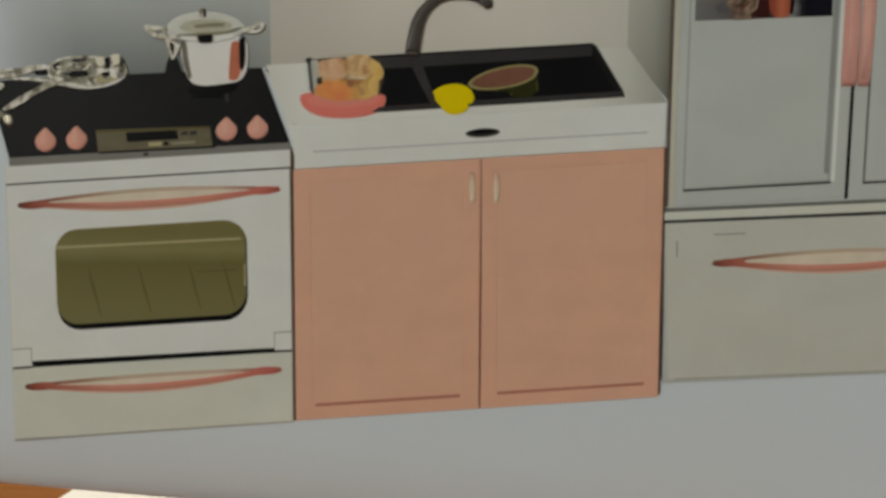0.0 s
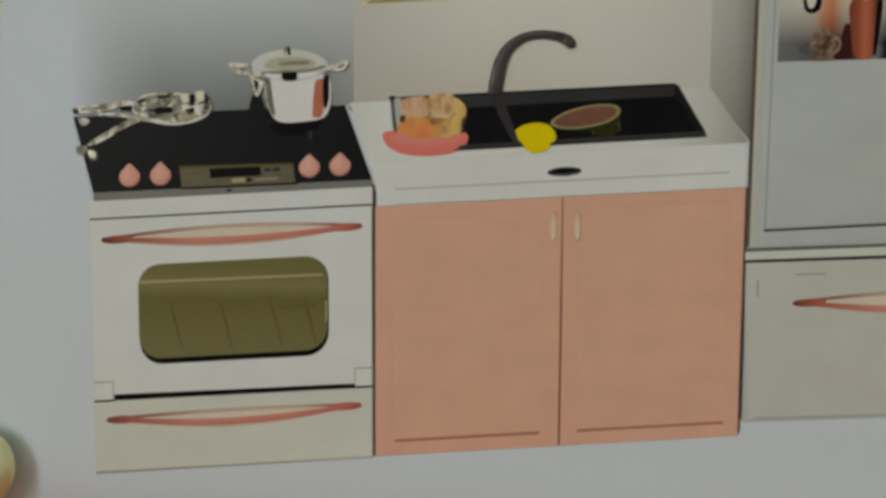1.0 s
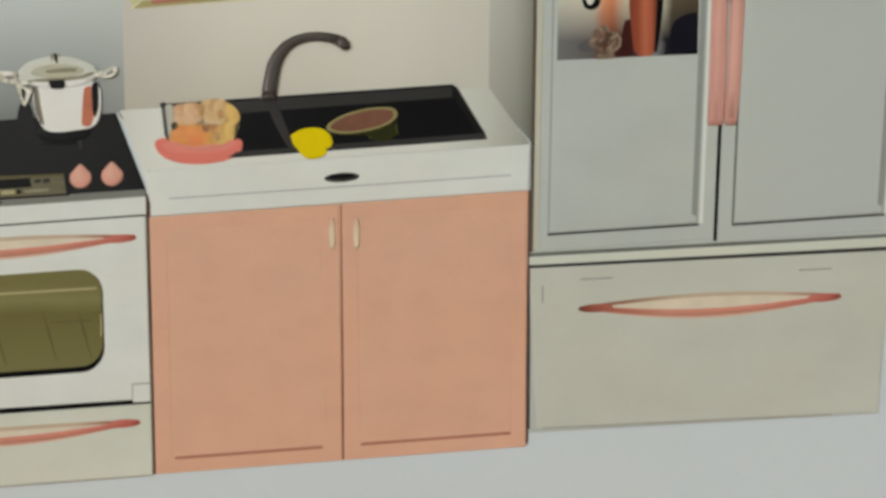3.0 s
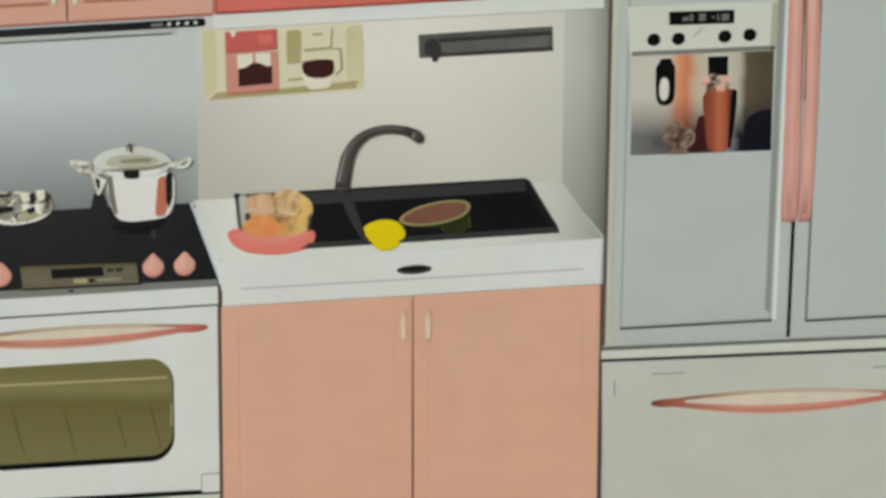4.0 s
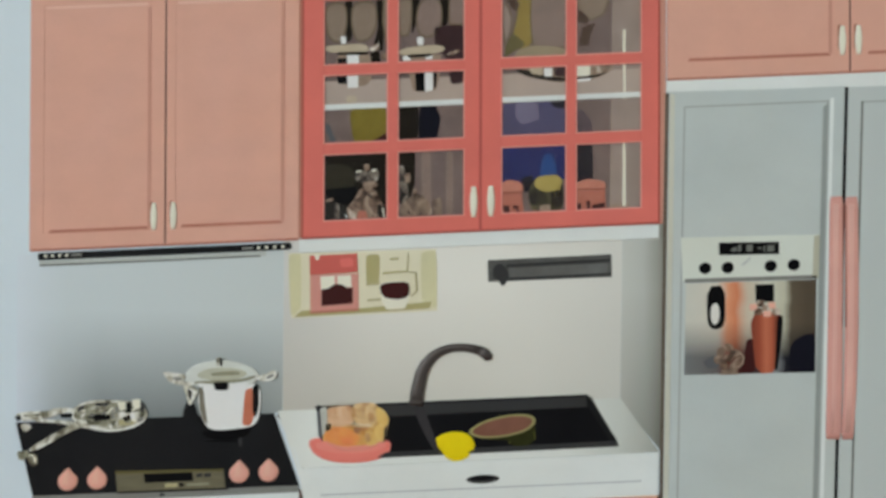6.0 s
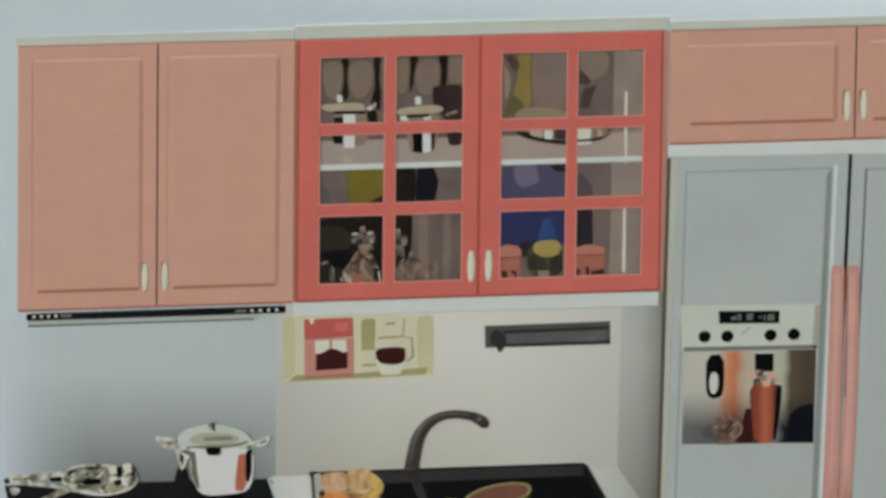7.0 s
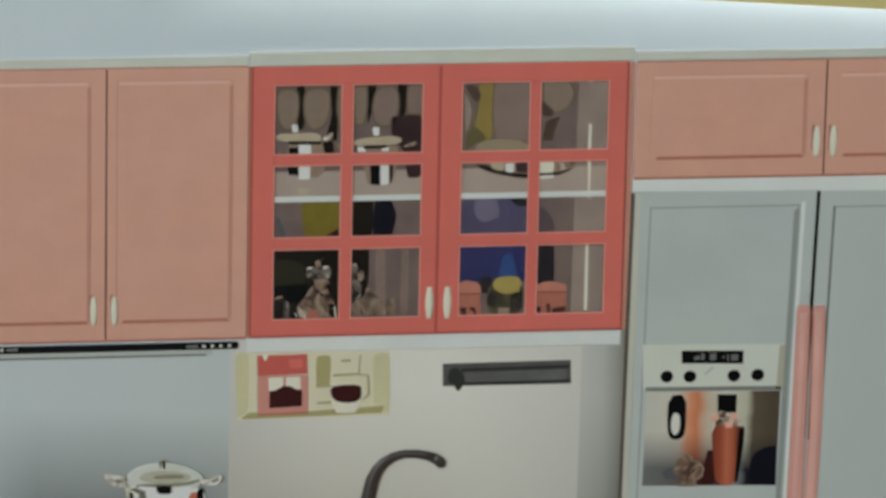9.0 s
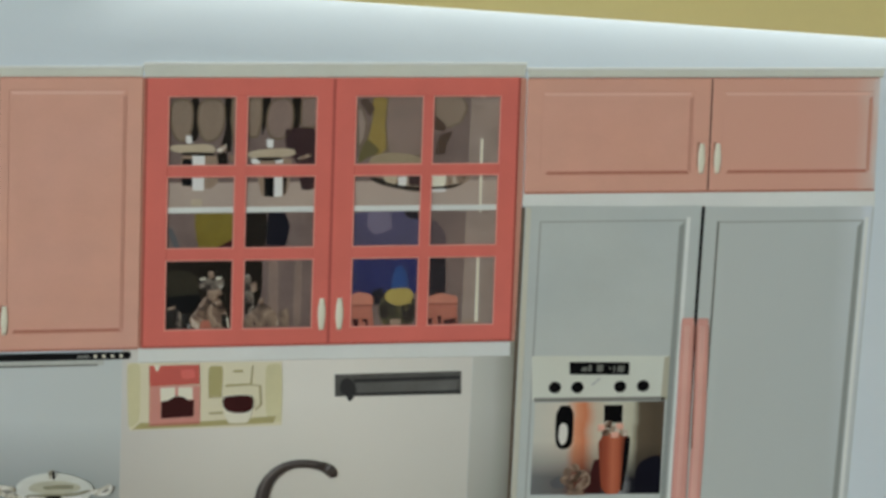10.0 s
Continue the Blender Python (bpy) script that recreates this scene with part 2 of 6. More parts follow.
POT_EDGE = surface("pot side reflection print", (120, 116, 104), 0.3, vary=0.2, patch=120)
POT_ORANGE = surface("pot orange reflection print", (188, 112, 88), 0.3, vary=0.16, patch=160)
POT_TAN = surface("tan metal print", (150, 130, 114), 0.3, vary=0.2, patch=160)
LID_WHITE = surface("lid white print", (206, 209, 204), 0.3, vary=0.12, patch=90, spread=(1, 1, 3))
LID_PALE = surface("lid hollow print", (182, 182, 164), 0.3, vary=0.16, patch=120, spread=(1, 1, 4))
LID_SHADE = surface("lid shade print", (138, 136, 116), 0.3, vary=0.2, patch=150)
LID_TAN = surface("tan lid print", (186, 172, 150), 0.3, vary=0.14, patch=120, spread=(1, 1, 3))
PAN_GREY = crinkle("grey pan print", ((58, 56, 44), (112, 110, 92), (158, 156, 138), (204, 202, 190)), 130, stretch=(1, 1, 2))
BUTTER_OLIVE = surface("olive butter print", (206, 201, 164), vary=0.1, patch=60)
RED_GLOSS = surface("red gloss print", (214, 112, 106), vary=0.08)
PLATE_MAUVE = surface("mauve china print", (134, 116, 108), vary=0.3, patch=75)
PLATE_PALE = surface("pale mauve china print", (150, 134, 126), vary=0.3, patch=75)
PLATE_RIM = surface("plate rim print", (108, 94, 76), vary=0.15)
OCHRE_PLATE = surface("ochre plate print", (144, 124, 66), vary=0.3, patch=75)
OLIVE_BLACK = surface("olive black print", (48, 45, 36), vary=0.3, patch=60)
UMBER_SOFT = surface("soft umber print", (76, 60, 51), vary=0.16, patch=60)
PLUM_SOFT = surface("soft plum print", (86, 74, 80), vary=0.16, patch=60)
BOWL_TAN = surface("tan bowl print", (152, 138, 114), vary=0.3, patch=75)
CUT_TAN = crinkle("tan crystal print", ((70, 58, 50), (116, 98, 86), (142, 122, 106), (186, 172, 158)), 120)
INDIGO_PALE = surface("pale indigo print", (112, 106, 130), vary=0.14, patch=60)
JAR_DARK = surface("jar brown print", (140, 78, 66), vary=0.1)
JAR_DARKGREEN = crinkle("dark patterned jar print", ((34, 32, 26), (58, 56, 38), (110, 98, 70)), 110, 0.4)
BOW_EDGE = shaded_ink("handle edge tones print", "X", -58, 58, ((0, (96, 56, 46)), (0.16, (150, 104, 88)), (0.4, (192, 176, 154)), (0.75, (198, 176, 158)), (0.9, (160, 100, 88)), (1, (136, 78, 68))), wobble=0.8, fine=70)
LEVER = surface("lever print", (58, 56, 58), 0.35, vary=0.15, patch=80)
CORAL_PALE = surface("pale coral pink print", (233, 137, 127), vary=0.06)
HANDLE_PALE = surface("soft rose print", (217, 170, 160), vary=0.08, patch=60)
HANDLE_DARK = surface("brown rose print", (176, 118, 108), vary=0.1)
PANEL_SHADE = surface("panel shade print", (176, 174, 156), vary=0.08)
# worktop greys towards the refrigerator: shade painted into its colour
WORKTOP = shaded_ink("worktop print with painted shade", "X", -92, 80, ((0, (208, 210, 206)), (0.1, (222, 225, 222)), (0.75, (216, 219, 216)), (0.9, (194, 198, 193)), (1, (160, 162, 156))), wobble=0.8, fine=30, rough=0.45)
# panel shade, deeper at the far edge and foot, painted in
WALL_SIDE = shaded_ink("side panel print with painted shade", "X", 71, 92, ((0, (196, 198, 193)), (0.5, (184, 187, 183)), (0.9, (146, 146, 138)), (1, (112, 108, 98))), ((0, (164, 164, 158)), (0.6, (136, 138, 132)), (1, (88, 88, 81))), -62, 4, wobble=0.8, fine=40, rough=0.45)
CROWN = surface("beige moulding print", (206, 209, 200), vary=0.08, patch=40)
RIND_PALE = surface("rind edge print", (150, 144, 98), vary=0.16, patch=120)
FADE_DOOR = shaded_ink("pale grey print fading to paper", "X", 0, 84, ((0, (187, 194, 193)), (0.3, (186, 193, 193)), (0.82, (184, 192, 193)), (0.96, (196, 204, 208)), (1, (206, 215, 224))), wobble=0.9, fine=30, rough=0.45)
FADE_PINK = shaded_ink("salmon pink print fading to paper", "X", 0, 80, ((0, (214, 164, 147)), (0.5, (212, 162, 146)), (0.85, (212, 164, 149)), (0.95, (212, 184, 174)), (1, (208, 208, 210))), wobble=0.9, fine=40, rough=0.45)
GROOVE_GREY = surface("grey groove print", (146, 152, 150), vary=0.1)
PULL_SHADE = surface("pull shade print", (160, 108, 92), vary=0.12)
BROWN_GAP = surface("brown gap print", (128, 82, 70), vary=0.12)
DOOR_EDGE = surface("brown grey edge print", (98, 88, 78), vary=0.2, patch=60)
EDGE_BEIGE = surface("beige edge print", (196, 195, 183), vary=0.08, patch=40)
ROSE_SOFT = surface("soft rose shadow print", (194, 138, 122), vary=0.1, patch=80)
FAINT_LINE = surface("faint line print", (168, 170, 164), vary=0.1)
RED_DARK = surface("shaded coral print", (174, 86, 78), vary=0.1, patch=60)
ORANGE_RED = surface("red orange fruit print", (230, 128, 74), vary=0.14, patch=170)
FRUIT_SHADE = surface("shaded fruit print", (186, 142, 92), vary=0.16, patch=170)
FRUIT_GLINT = surface("fruit glint print", (232, 212, 180), vary=0.1)
TAP_GLINT = surface("gunmetal sheen print", (98, 92, 90), 0.3, vary=0.25, patch=90)
BASIN = surface("basin black print", (21, 21, 24), vary=0.3, rough=0.35, patch=40)
BRASS = surface("polished brass", (250, 234, 184), 0.36, metal=0.6, vary=0.06, bump=0.01, coat=0.0)
WOOD = surface("stained wood", (138, 88, 52), 0.4, vary=0.3, grain=220, patch=18, spread=(1, 9, 9), scale=1.0, speck=1.0, bump=0.1)
PLASTER = surface("ochre plaster", (234, 219, 156), 0.8, vary=0.04, grain=160, patch=3, coat=0, scale=1.0)
CEIL = surface("white plaster", (225, 225, 220), 0.85, vary=0.03, grain=120, patch=3, coat=0, scale=1.0)
FLOORING = surface("brown floor", (120, 92, 66), 0.5, vary=0.2, grain=90, patch=4, coat=0, scale=1.0)
SHEET = surface("plain white paper", (246, 246, 243), 0.7, vary=0.02, grain=500, coat=0, scale=1.0)


# ---- geometry ----
RELIEF = 0.4  # how far the printed forms stand proud of the sheet


def P(u, w, h=0.0):
    """Millimetres on the upright kitchen plan (u across, w up, h proud of the board) into the print's mild perspective, in metres."""
    x = u * (1 + 0.00012 * w)
    z = w + x * (0.031 + 0.04 * (146.5 - w) / 344.5)
    return Vector((x, -h * RELIEF, z)) * 0.001


def part(name, bm, material, parent=None, label="", smooth=False):
    """Links a bmesh as one mesh object, under a thing or a part."""
    me = bpy.data.meshes.new(name)
    bmesh.ops.recalc_face_normals(bm, faces=bm.faces)
    if parent is not None:
        root = parent
        while root.parent is not None:
            root = root.parent
        base = root.matrix_world.translation
        bmesh.ops.translate(bm, verts=bm.verts, vec=-base)
    bm.to_mesh(me)
    bm.free()
    me.materials.append(material)
    if smooth:
        for p in me.polygons:
            p.use_smooth = True
    ob = new(name, me)
    ob.parent = parent
    return tagged(ob, label)


def thing(name, u, w, h, label, category, group="", kind=""):
    """An empty at a thing's base."""
    ob = new(name)
    ob.empty_display_size = 0.005
    ob.location = P(u, w, h)
    ob.matrix_world = Matrix.Translation(ob.location)
    return tagged(ob, label, category, group, kind)


def rings(loops, cap=True):
    """A bmesh skinned over closed loops of equal length, the last one capped."""
    bm = bmesh.new()
    vs = [[bm.verts.new(p) for p in lp] for lp in loops]
    k = len(loops[0])
    for a, b in zip(vs, vs[1:]):
        for i in range(k):
            bm.faces.new((a[i], a[(i + 1) % k], b[(i + 1) % k], b[i]))
    if cap:
        bm.faces.new(vs[-1])
    return bm


def inset(pts, d):
    """A convex outline moved inwards by d."""
    n = len(pts)
    area = sum(pts[i][0] * pts[(i + 1) % n][1] - pts[(i + 1) % n][0] * pts[i][1] for i in range(n))
    s = 1 if area > 0 else -1
    out = []
    for i in range(n):
        p, a, b = Vector(pts[i]), Vector(pts[i - 1]), Vector(pts[(i + 1) % n])
        e, f = (p - a).normalized(), (b - p).normalized()
        ne, nf = Vector((-e.y, e.x)) * s, Vector((-f.y, f.x)) * s
        m = ne + nf
        out.append(tuple(p + m * (d / max(0.35, 1 + ne.dot(nf)))))
    return out


def slab(pts, h0, h1, bevel=0.3):
    """A plate with the outline pts, from h0 to h1 above the board, with softened front edges."""
    q, r = inset(pts, bevel * 0.3), inset(pts, bevel)
    return rings([[P(u, w, h0) for u, w in pts], [P(u, w, h1 - bevel) for u, w in pts],
                  [P(u, w, h1 - bevel * 0.3) for u, w in q], [P(u, w, h1) for u, w in r]])


def box(u0, w0, u1, w1):
    return [(u0, w0), (u1, w0), (u1, w1), (u0, w1)]


def rbox(u0, w0, u1, w1, r, k=5):
    out = []
    for cu, cw, a in ((u1 - r, w0 + r, -90), (u1 - r, w1 - r, 0), (u0 + r, w1 - r, 90), (u0 + r, w0 + r, 180)):
        out += [(cu + r * math.cos(radians(a + 90 * i / k)), cw + r * math.sin(radians(a + 90 * i / k))) for i in range(k + 1)]
    return out


def oval(u, w, ru, rw, k=24, turn=0.0):
    c, s = math.cos(radians(turn)), math.sin(radians(turn))
    pts = [(ru * math.cos(2 * math.pi * i / k), rw * math.sin(2 * math.pi * i / k)) for i in range(k)]
    return [(u + a * c - b * s, w + a * s + b * c) for a, b in pts]


def pillow(pts, h0, h1, steps=5, depth=0.92):
    """A rounded form over the outline pts, swelling towards its middle."""
    cu, cw = sum(p[0] for p in pts) / len(pts), sum(p[1] for p in pts) / len(pts)
    loops = [[P(u, w, h0) for u, w in pts]]
    for i in range(steps + 1):
        a = math.pi / 2 * i / steps
        k = 1 - depth * (1 - math.cos(a))
        h = h0 + (h1 - h0) * (0.15 + 0.85 * math.sin(a))
        loops.append([P(cu + (u - cu) * k, cw + (w - cw) * k, h) for u, w in pts])
    return rings(loops)


def soft(pts, n=2):
    """An outline with its corners cut n times over, more gently where it has few corners."""
    c = 0.25 if len(pts) > 6 else 0.12
    for _ in range(n):
        out = []
        for a, b in zip(pts, pts[1:] + pts[:1]):
            out += [(a[0] * (1 - c) + b[0] * c, a[1] * (1 - c) + b[1] * c), (a[0] * c + b[0] * (1 - c), a[1] * c + b[1] * (1 - c))]
        pts, c = out, 0.25
    return pts


def patch(name, pts, h0, h1, material, parent, label=""):
    """A thin plate with a soft outline."""
    return part(name, slab(soft(pts), h0, h1, 0.08), material, parent, label)


def ringplate(outer, inner, h0, h1, bevel=0.25, floor_h=None):
    """A frame between two outlines of equal length."""
    low = h0 if floor_h is None else floor_h
    return rings([[P(u, w, h0) for u, w in outer], [P(u, w, h1 - bevel) for u, w in outer],
                  [P(u, w, h1) for u, w in inset(outer, bevel)], [P(u, w, h1) for u, w in inset(inner, -bevel)],
                  [P(u, w, h1 - bevel) for u, w in inner], [P(u, w, low) for u, w in inner]], cap=False)


def tube(path, h, k=10, flat=1.0):
    """A rod along (u, w, radius) points, lying h above the board, thinned front to back by flat."""
    loops = []
    for i, (u, w, r) in enumerate(path):
        a, b = path[max(0, i - 1)], path[min(len(path) - 1, i + 1)]
        d = Vector((b[0] - a[0], b[1] - a[1])).normalized()
        loops.append([P(u - d.y * r * math.cos(2 * math.pi * j / k), w + d.x * r * math.cos(2 * math.pi * j / k),
                        h + flat * r * math.sin(2 * math.pi * j / k)) for j in range(k)])
    bm = rings(loops)
    bm.verts.ensure_lookup_table()
    bm.faces.new([bm.verts[j] for j in reversed(range(k))])
    return bm


def bow_handle(parent, u0, w0, u1, w1, rise, sag, thick, h, material, edge, label):
    """A bowed grip seen a little from above: a rose lower bar, a thin top edge and a pale face between them."""
    k = 20

    def bow(f, lift, p=1.0):
        return u0 + (u1 - u0) * f, w0 + (w1 - w0) * f + lift * math.sin(math.pi * f) ** p

    def band(name, lift, half, up, m, owner, text="", a=0.0, b=1.0):
        """A flat strip along the bow, half as wide as its middle at the ends."""
        fs = [a + (b - a) * i / k for i in range(k + 1)]
        wide = [half * (0.55 + 0.45 * math.sin(math.pi * f) ** 0.6) for f in fs]
        pts = [(bow(f, lift)[0], bow(f, lift)[1] - d) for f, d in zip(fs, wide)] + [(bow(f, lift)[0], bow(f, lift)[1] + d) for f, d in reversed(list(zip(fs, wide)))]
        return part(name, slab(pts, h - 0.1, h + up, 0.1), m, owner, text)

    bar = part("handle", tube([(*bow(i / k, -sag - 0.4), 0.85 + 0.2 * math.sin(math.pi * i / k)) for i in range(k + 1)], h + 0.6, 10, 0.4), material, parent, label, True)
    # soft shadow below the bar, painted as two strips of rose
    band("handle_shadow", -sag - 0.75 * thick, 1.0, 0.14, ROSE_FAINT, bar, "faint rose shadow under the handle", 0.02, 0.99)
    band("handle_shadow", -sag - 0.45 * thick, 1.0, 0.3, ROSE_SOFT, bar, "soft rose shadow under the handle", 0.01, 0.99)
    face = [bow(0.06 + 0.88 * i / k, rise) for i in range(k + 1)] + [bow(0.94 - 0.88 * i / k, -sag) for i in range(k + 1)]
    part("handle_face", slab(face, h - 0.1, h + 0.2, 0.1), HANDLE_FACE, bar, "pale peach handle face")
    band("handle_edge", rise - 0.2, 0.85, 0.35, edge, bar, "thin brown upper edge")
    for f, d in ((0.0, 1), (1.0, -1)):
        u, w = bow(f, 0)
        part("handle_foot", pillow(oval(u + d * 6.4, w - 0.5, 7.4, 1.75, 20), h - 0.1, h + 0.9), material, bar, smooth=True)


def pull(parent, u, w0, w1, h, material, rad=1.6):
    """A small upright pull, swollen in the middle."""
    k = 8
    path = [(u, w0 + (w1 - w0) * i / k, rad * (0.55 + 0.45 * math.sin(math.pi * i / k))) for i in range(k + 1)]
    part("handle", tube(path, h + 0.6, 8, 0.7), material, parent, "ivory pull handle", True)


def panel_door(parent, u0, w0, u1, w1, i0, j0, i1, j1, h, material, deep=0.5, field=None):
    """A cupboard door with a raised panel inside a grooved frame."""
    door = part("door", ringplate(box(u0, w0, u1, w1), box(i0, j0, i1, j1), h - 0.8, h, 0.15, h - deep - 0.1), material, parent)
    pts = box(i0 + 0.05, j0 + 0.05, i1 - 0.05, j1 - 0.05)
    bm = rings([[P(u, w, h - deep) for u, w in pts], [P(u, w, h - deep * 0.9) for u, w in inset(pts, 0.5)],
                [P(u, w, h - deep * 0.5) for u, w in inset(pts, 2.0)], [P(u, w, h - 0.12) for u, w in inset(pts, 3.4)], [P(u, w, h - 0.1) for u, w in inset(pts, 3.8)]])
    part("panel", bm, field or material, door)
    if deep > 0.4:
        # bevel shading painted on: dark foot, shaded side, lit top
        part("panel_shading", slab([(i0 + 2.4, j0 + 0.2), (i1 - 1.0, j0 + 0.2), (i1 - 2.2, j0 + 1.5), (i0 + 3.2, j0 + 1.5)], h - 0.6, h - 0.02, 0.05), PINK_DARK, door, "brown pink painted shade at the panel's foot")
        part("panel_shading", slab([(i1 - 1.9, j0 + 1.6), (i1 - 0.4, j0 + 0.8), (i1 - 0.4, j1 - 2.0), (i1 - 1.9, j1 - 3.0)], h - 0.6, h - 0.02, 0.05), PINK_MID, door)
        part("panel_shading", slab([(i0 + 1.2, j1 - 1.6), (i1 - 2.4, j1 - 1.6), (i1 - 1.4, j1 - 0.5), (i0 + 0.6, j1 - 0.5)], h - 0.6, h - 0.02, 0.05), PINK_PALE, door)
    return door


# ---- room ----
def slab_room(name, x0, y0, z0, x1, y1, z1, material, label, category):
    bm = bmesh.new()
    bmesh.ops.create_cube(bm, size=1)
    bmesh.ops.scale(bm, vec=(x1 - x0, y1 - y0, z1 - z0), verts=bm.verts)
    bmesh.ops.translate(bm, vec=((x0 + x1) / 2, (y0 + y1) / 2, (z0 + z1) / 2), verts=bm.verts)
    return tagged(part(name, bm, material), label, category, kind="structure")


def wall_with_opening(name, axis, at, thick, a0, a1, z0, z1, o0, o1, p0, p1, material, label):
    """A wall with a rectangular opening right through it; axis is the one the wall faces."""
    bm = bmesh.new()
    for b0, b1, c0, c1 in ((a0, o0, z0, z1), (o1, a1, z0, z1), (o0, o1, z0, p0), (o0, o1, p1, z1)):
        lo, hi = ((at, b0, c0), (at + thick, b1, c1)) if axis == "x" else ((b0, at, c0), (b1, at + thick, c1))
        m = bmesh.ops.create_cube(bm, size=1)
        bmesh.ops.scale(bm, vec=[h - l for l, h in zip(lo, hi)], verts=m["verts"])
        bmesh.ops.translate(bm, vec=[(h + l) / 2 for l, h in zip(lo, hi)], verts=m["verts"])
    return tagged(part(name, bm, material), label, "wall", kind="structure")


slab_room("wall_north", -1.7, 0.62, -1.02, 1.7, 0.74, 1.95, PLASTER, "plain ochre yellow plaster wall", "wall")
# unseen walls: off-white chosen to cut yellow bounce, openings placed for the lamps
wall_with_opening("wall_west", "x", -1.82, 0.12, -3.72, 0.74, -1.02, 1.95, -3.2, -2.0, -0.05, 1.15, CEIL, "unseen off-white plaster wall with an assumed window opening")
wall_with_opening("wall_east", "x", 1.7, 0.12, -3.72, 0.74, -1.02, 1.95, 0.0, 0.6, 0.1, 1.85, CEIL, "unseen off-white plaster wall, opening placed to let the sun in")
slab_room("wall_south", -1.7, -3.72, -1.02, 1.7, -3.6, 1.95, CEIL, "unseen plain off-white plaster wall facing the table", "wall")
slab_room("floor", -1.82, -3.72, -1.12, 1.82, 0.74, -1.02, FLOORING, "plain brown floor of the room", "floor")
slab_room("ceiling", -1.82, -3.72, 1.95, 1.82, 0.74, 2.05, CEIL, "white plaster ceiling of the room", "ceiling")

TABLE_Z = -0.2783
table = new("wooden_table")
table.location = (0, 0.1, -1.02)
table.matrix_world = Matrix.Translation(table.location)
tagged(table, "orange-brown stained wooden table under the printed board", "table")


def table_box(name, x0, y0, z0, x1, y1, z1):
    bm = bmesh.new()
    bmesh.ops.create_cube(bm, size=1)
    bmesh.ops.scale(bm, vec=(x1 - x0, y1 - y0, z1 - z0), verts=bm.verts)
    bmesh.ops.translate(bm, vec=((x0 + x1) / 2, (y0 + y1) / 2, (z0 + z1) / 2), verts=bm.verts)
    bmesh.ops.bevel(bm, geom=bm.edges[:], offset=0.003, segments=2, affect="EDGES")
    part(name, bm, WOOD, table)


table_box("tabletop", -0.7, -0.22, TABLE_Z - 0.03, 0.7, 0.5, TABLE_Z)
for lx in (-0.65, 0.6):
    for ly in (-0.18, 0.41):
        table_box("leg", lx, ly, -1.02, lx + 0.05, ly + 0.05, TABLE_Z - 0.029)

bm = bmesh.new()
bmesh.ops.create_grid(bm, x_segments=8, y_segments=6, size=0.5)
for v in bm.verts:
    v.co = Vector((0.068 + v.co.x * 0.6, 0.26 + v.co.y * 0.42, TABLE_Z + 0.0016 + 0.0012 * noise.noise(v.co * 5)))
ext = bmesh.ops.extrude_face_region(bm, geom=bm.faces[:])
bmesh.ops.translate(bm, vec=(0, 0, -0.0006), verts=[g for g in ext["geom"] if isinstance(g, bmesh.types.BMVert)])
tagged(part("paper_sheet", bm, SHEET), "blank white paper sheet lying on the wooden table", "paper")

# ---- the printed board ----
TL, TR, BR, BL = (-232, 193.6), (316, 173.1), (308, -276.8), (-250, -231.4)


def board_loop(d, y, r=16.0, k=6):
    """The board's outline moved in by d, with rounded corners."""
    q = inset([BL, BR, TR, TL], d)
    out = []
    for i in range(4):
        p, a, b = Vector(q[i]), Vector(q[i - 1]), Vector(q[(i + 1) % 4])
        s, e = p + (a - p).normalized() * r, p + (b - p).normalized() * r
        for j in range(k + 1):
            f = j / k
            c = s * (1 - f) ** 2 + p * 2 * f * (1 - f) + e * f * f
            out.append(Vector((c.x, y, c.y)) * 0.001)
    return out


R = 12.0
loops = [board_loop(4, 20), board_loop(0.5, 18)]
for i in range(15):
    a = math.pi / 2 * i / 14
    loops.append(board_loop(34.0 * (1 - math.cos(a)), R * (1 - math.sin(a))))
bm = rings(loops)
bm.verts.ensure_lookup_table()
bm.faces.new(bm.verts[:len(loops[0])][::-1])
for f in bm.faces:
    f.smooth = len(f.verts) == 4
board = new("printed_board")
board.location = (0, 0.006, TABLE_Z)
board.matrix_world = Matrix.Translation(board.location)
tagged(board, "glossy white board printed with a pink toy kitchen", "printed board")
part("board_sheet", bm, PAPER, board, "glossy white sheet with rounded edges")

pin = new("brass_knob")
pin.location = (-0.2415, 0.0, -0.2085)
pin.matrix_world = Matrix.Translation(pin.location)
tagged(pin, "polished round brass knob fixed at the board's corner", "knob")


def lathe_y(profile, cx, cz, k=32):
    """Turned about an axis that stands out of the board: (radius, height) in millimetres."""
    loops = [[Vector((cx + r * math.cos(2 * math.pi * j / k), -h, cz + r * math.sin(2 * math.pi * j / k))) * 0.001 for j in range(k)] for r, h in profile]
    return rings(loops)


part("stem", lathe_y([(9, -17), (9, -4), (7, -2), (5, 0), (5, 4)], -241.5, -208.5), BRASS, pin, smooth=True)
part("head", lathe_y([(4, 1)] + [(17.5 * math.cos(radians(a)), 7.5 + 7.5 * math.sin(radians(a))) for a in range(-66, 90, 8)] + [(0.3, 15)], -241.5, -208.5), BRASS, pin, smooth=True)

# walls of the kitchen in the print
def wall_piece(name, pts, h, material, label):
    return tagged(part(name, slab(pts, -0.2, h, 0.04), material), label, "wall", kind="structure")


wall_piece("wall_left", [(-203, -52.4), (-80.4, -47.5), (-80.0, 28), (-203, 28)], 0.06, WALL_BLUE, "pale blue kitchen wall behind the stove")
wall_piece("wall_back", [(-80.3, -47.5), (71.4, -49), (72.4, 30), (-79.9, 30)], 0.3, WALL_CREAM, "cream backsplash wall above the sink")
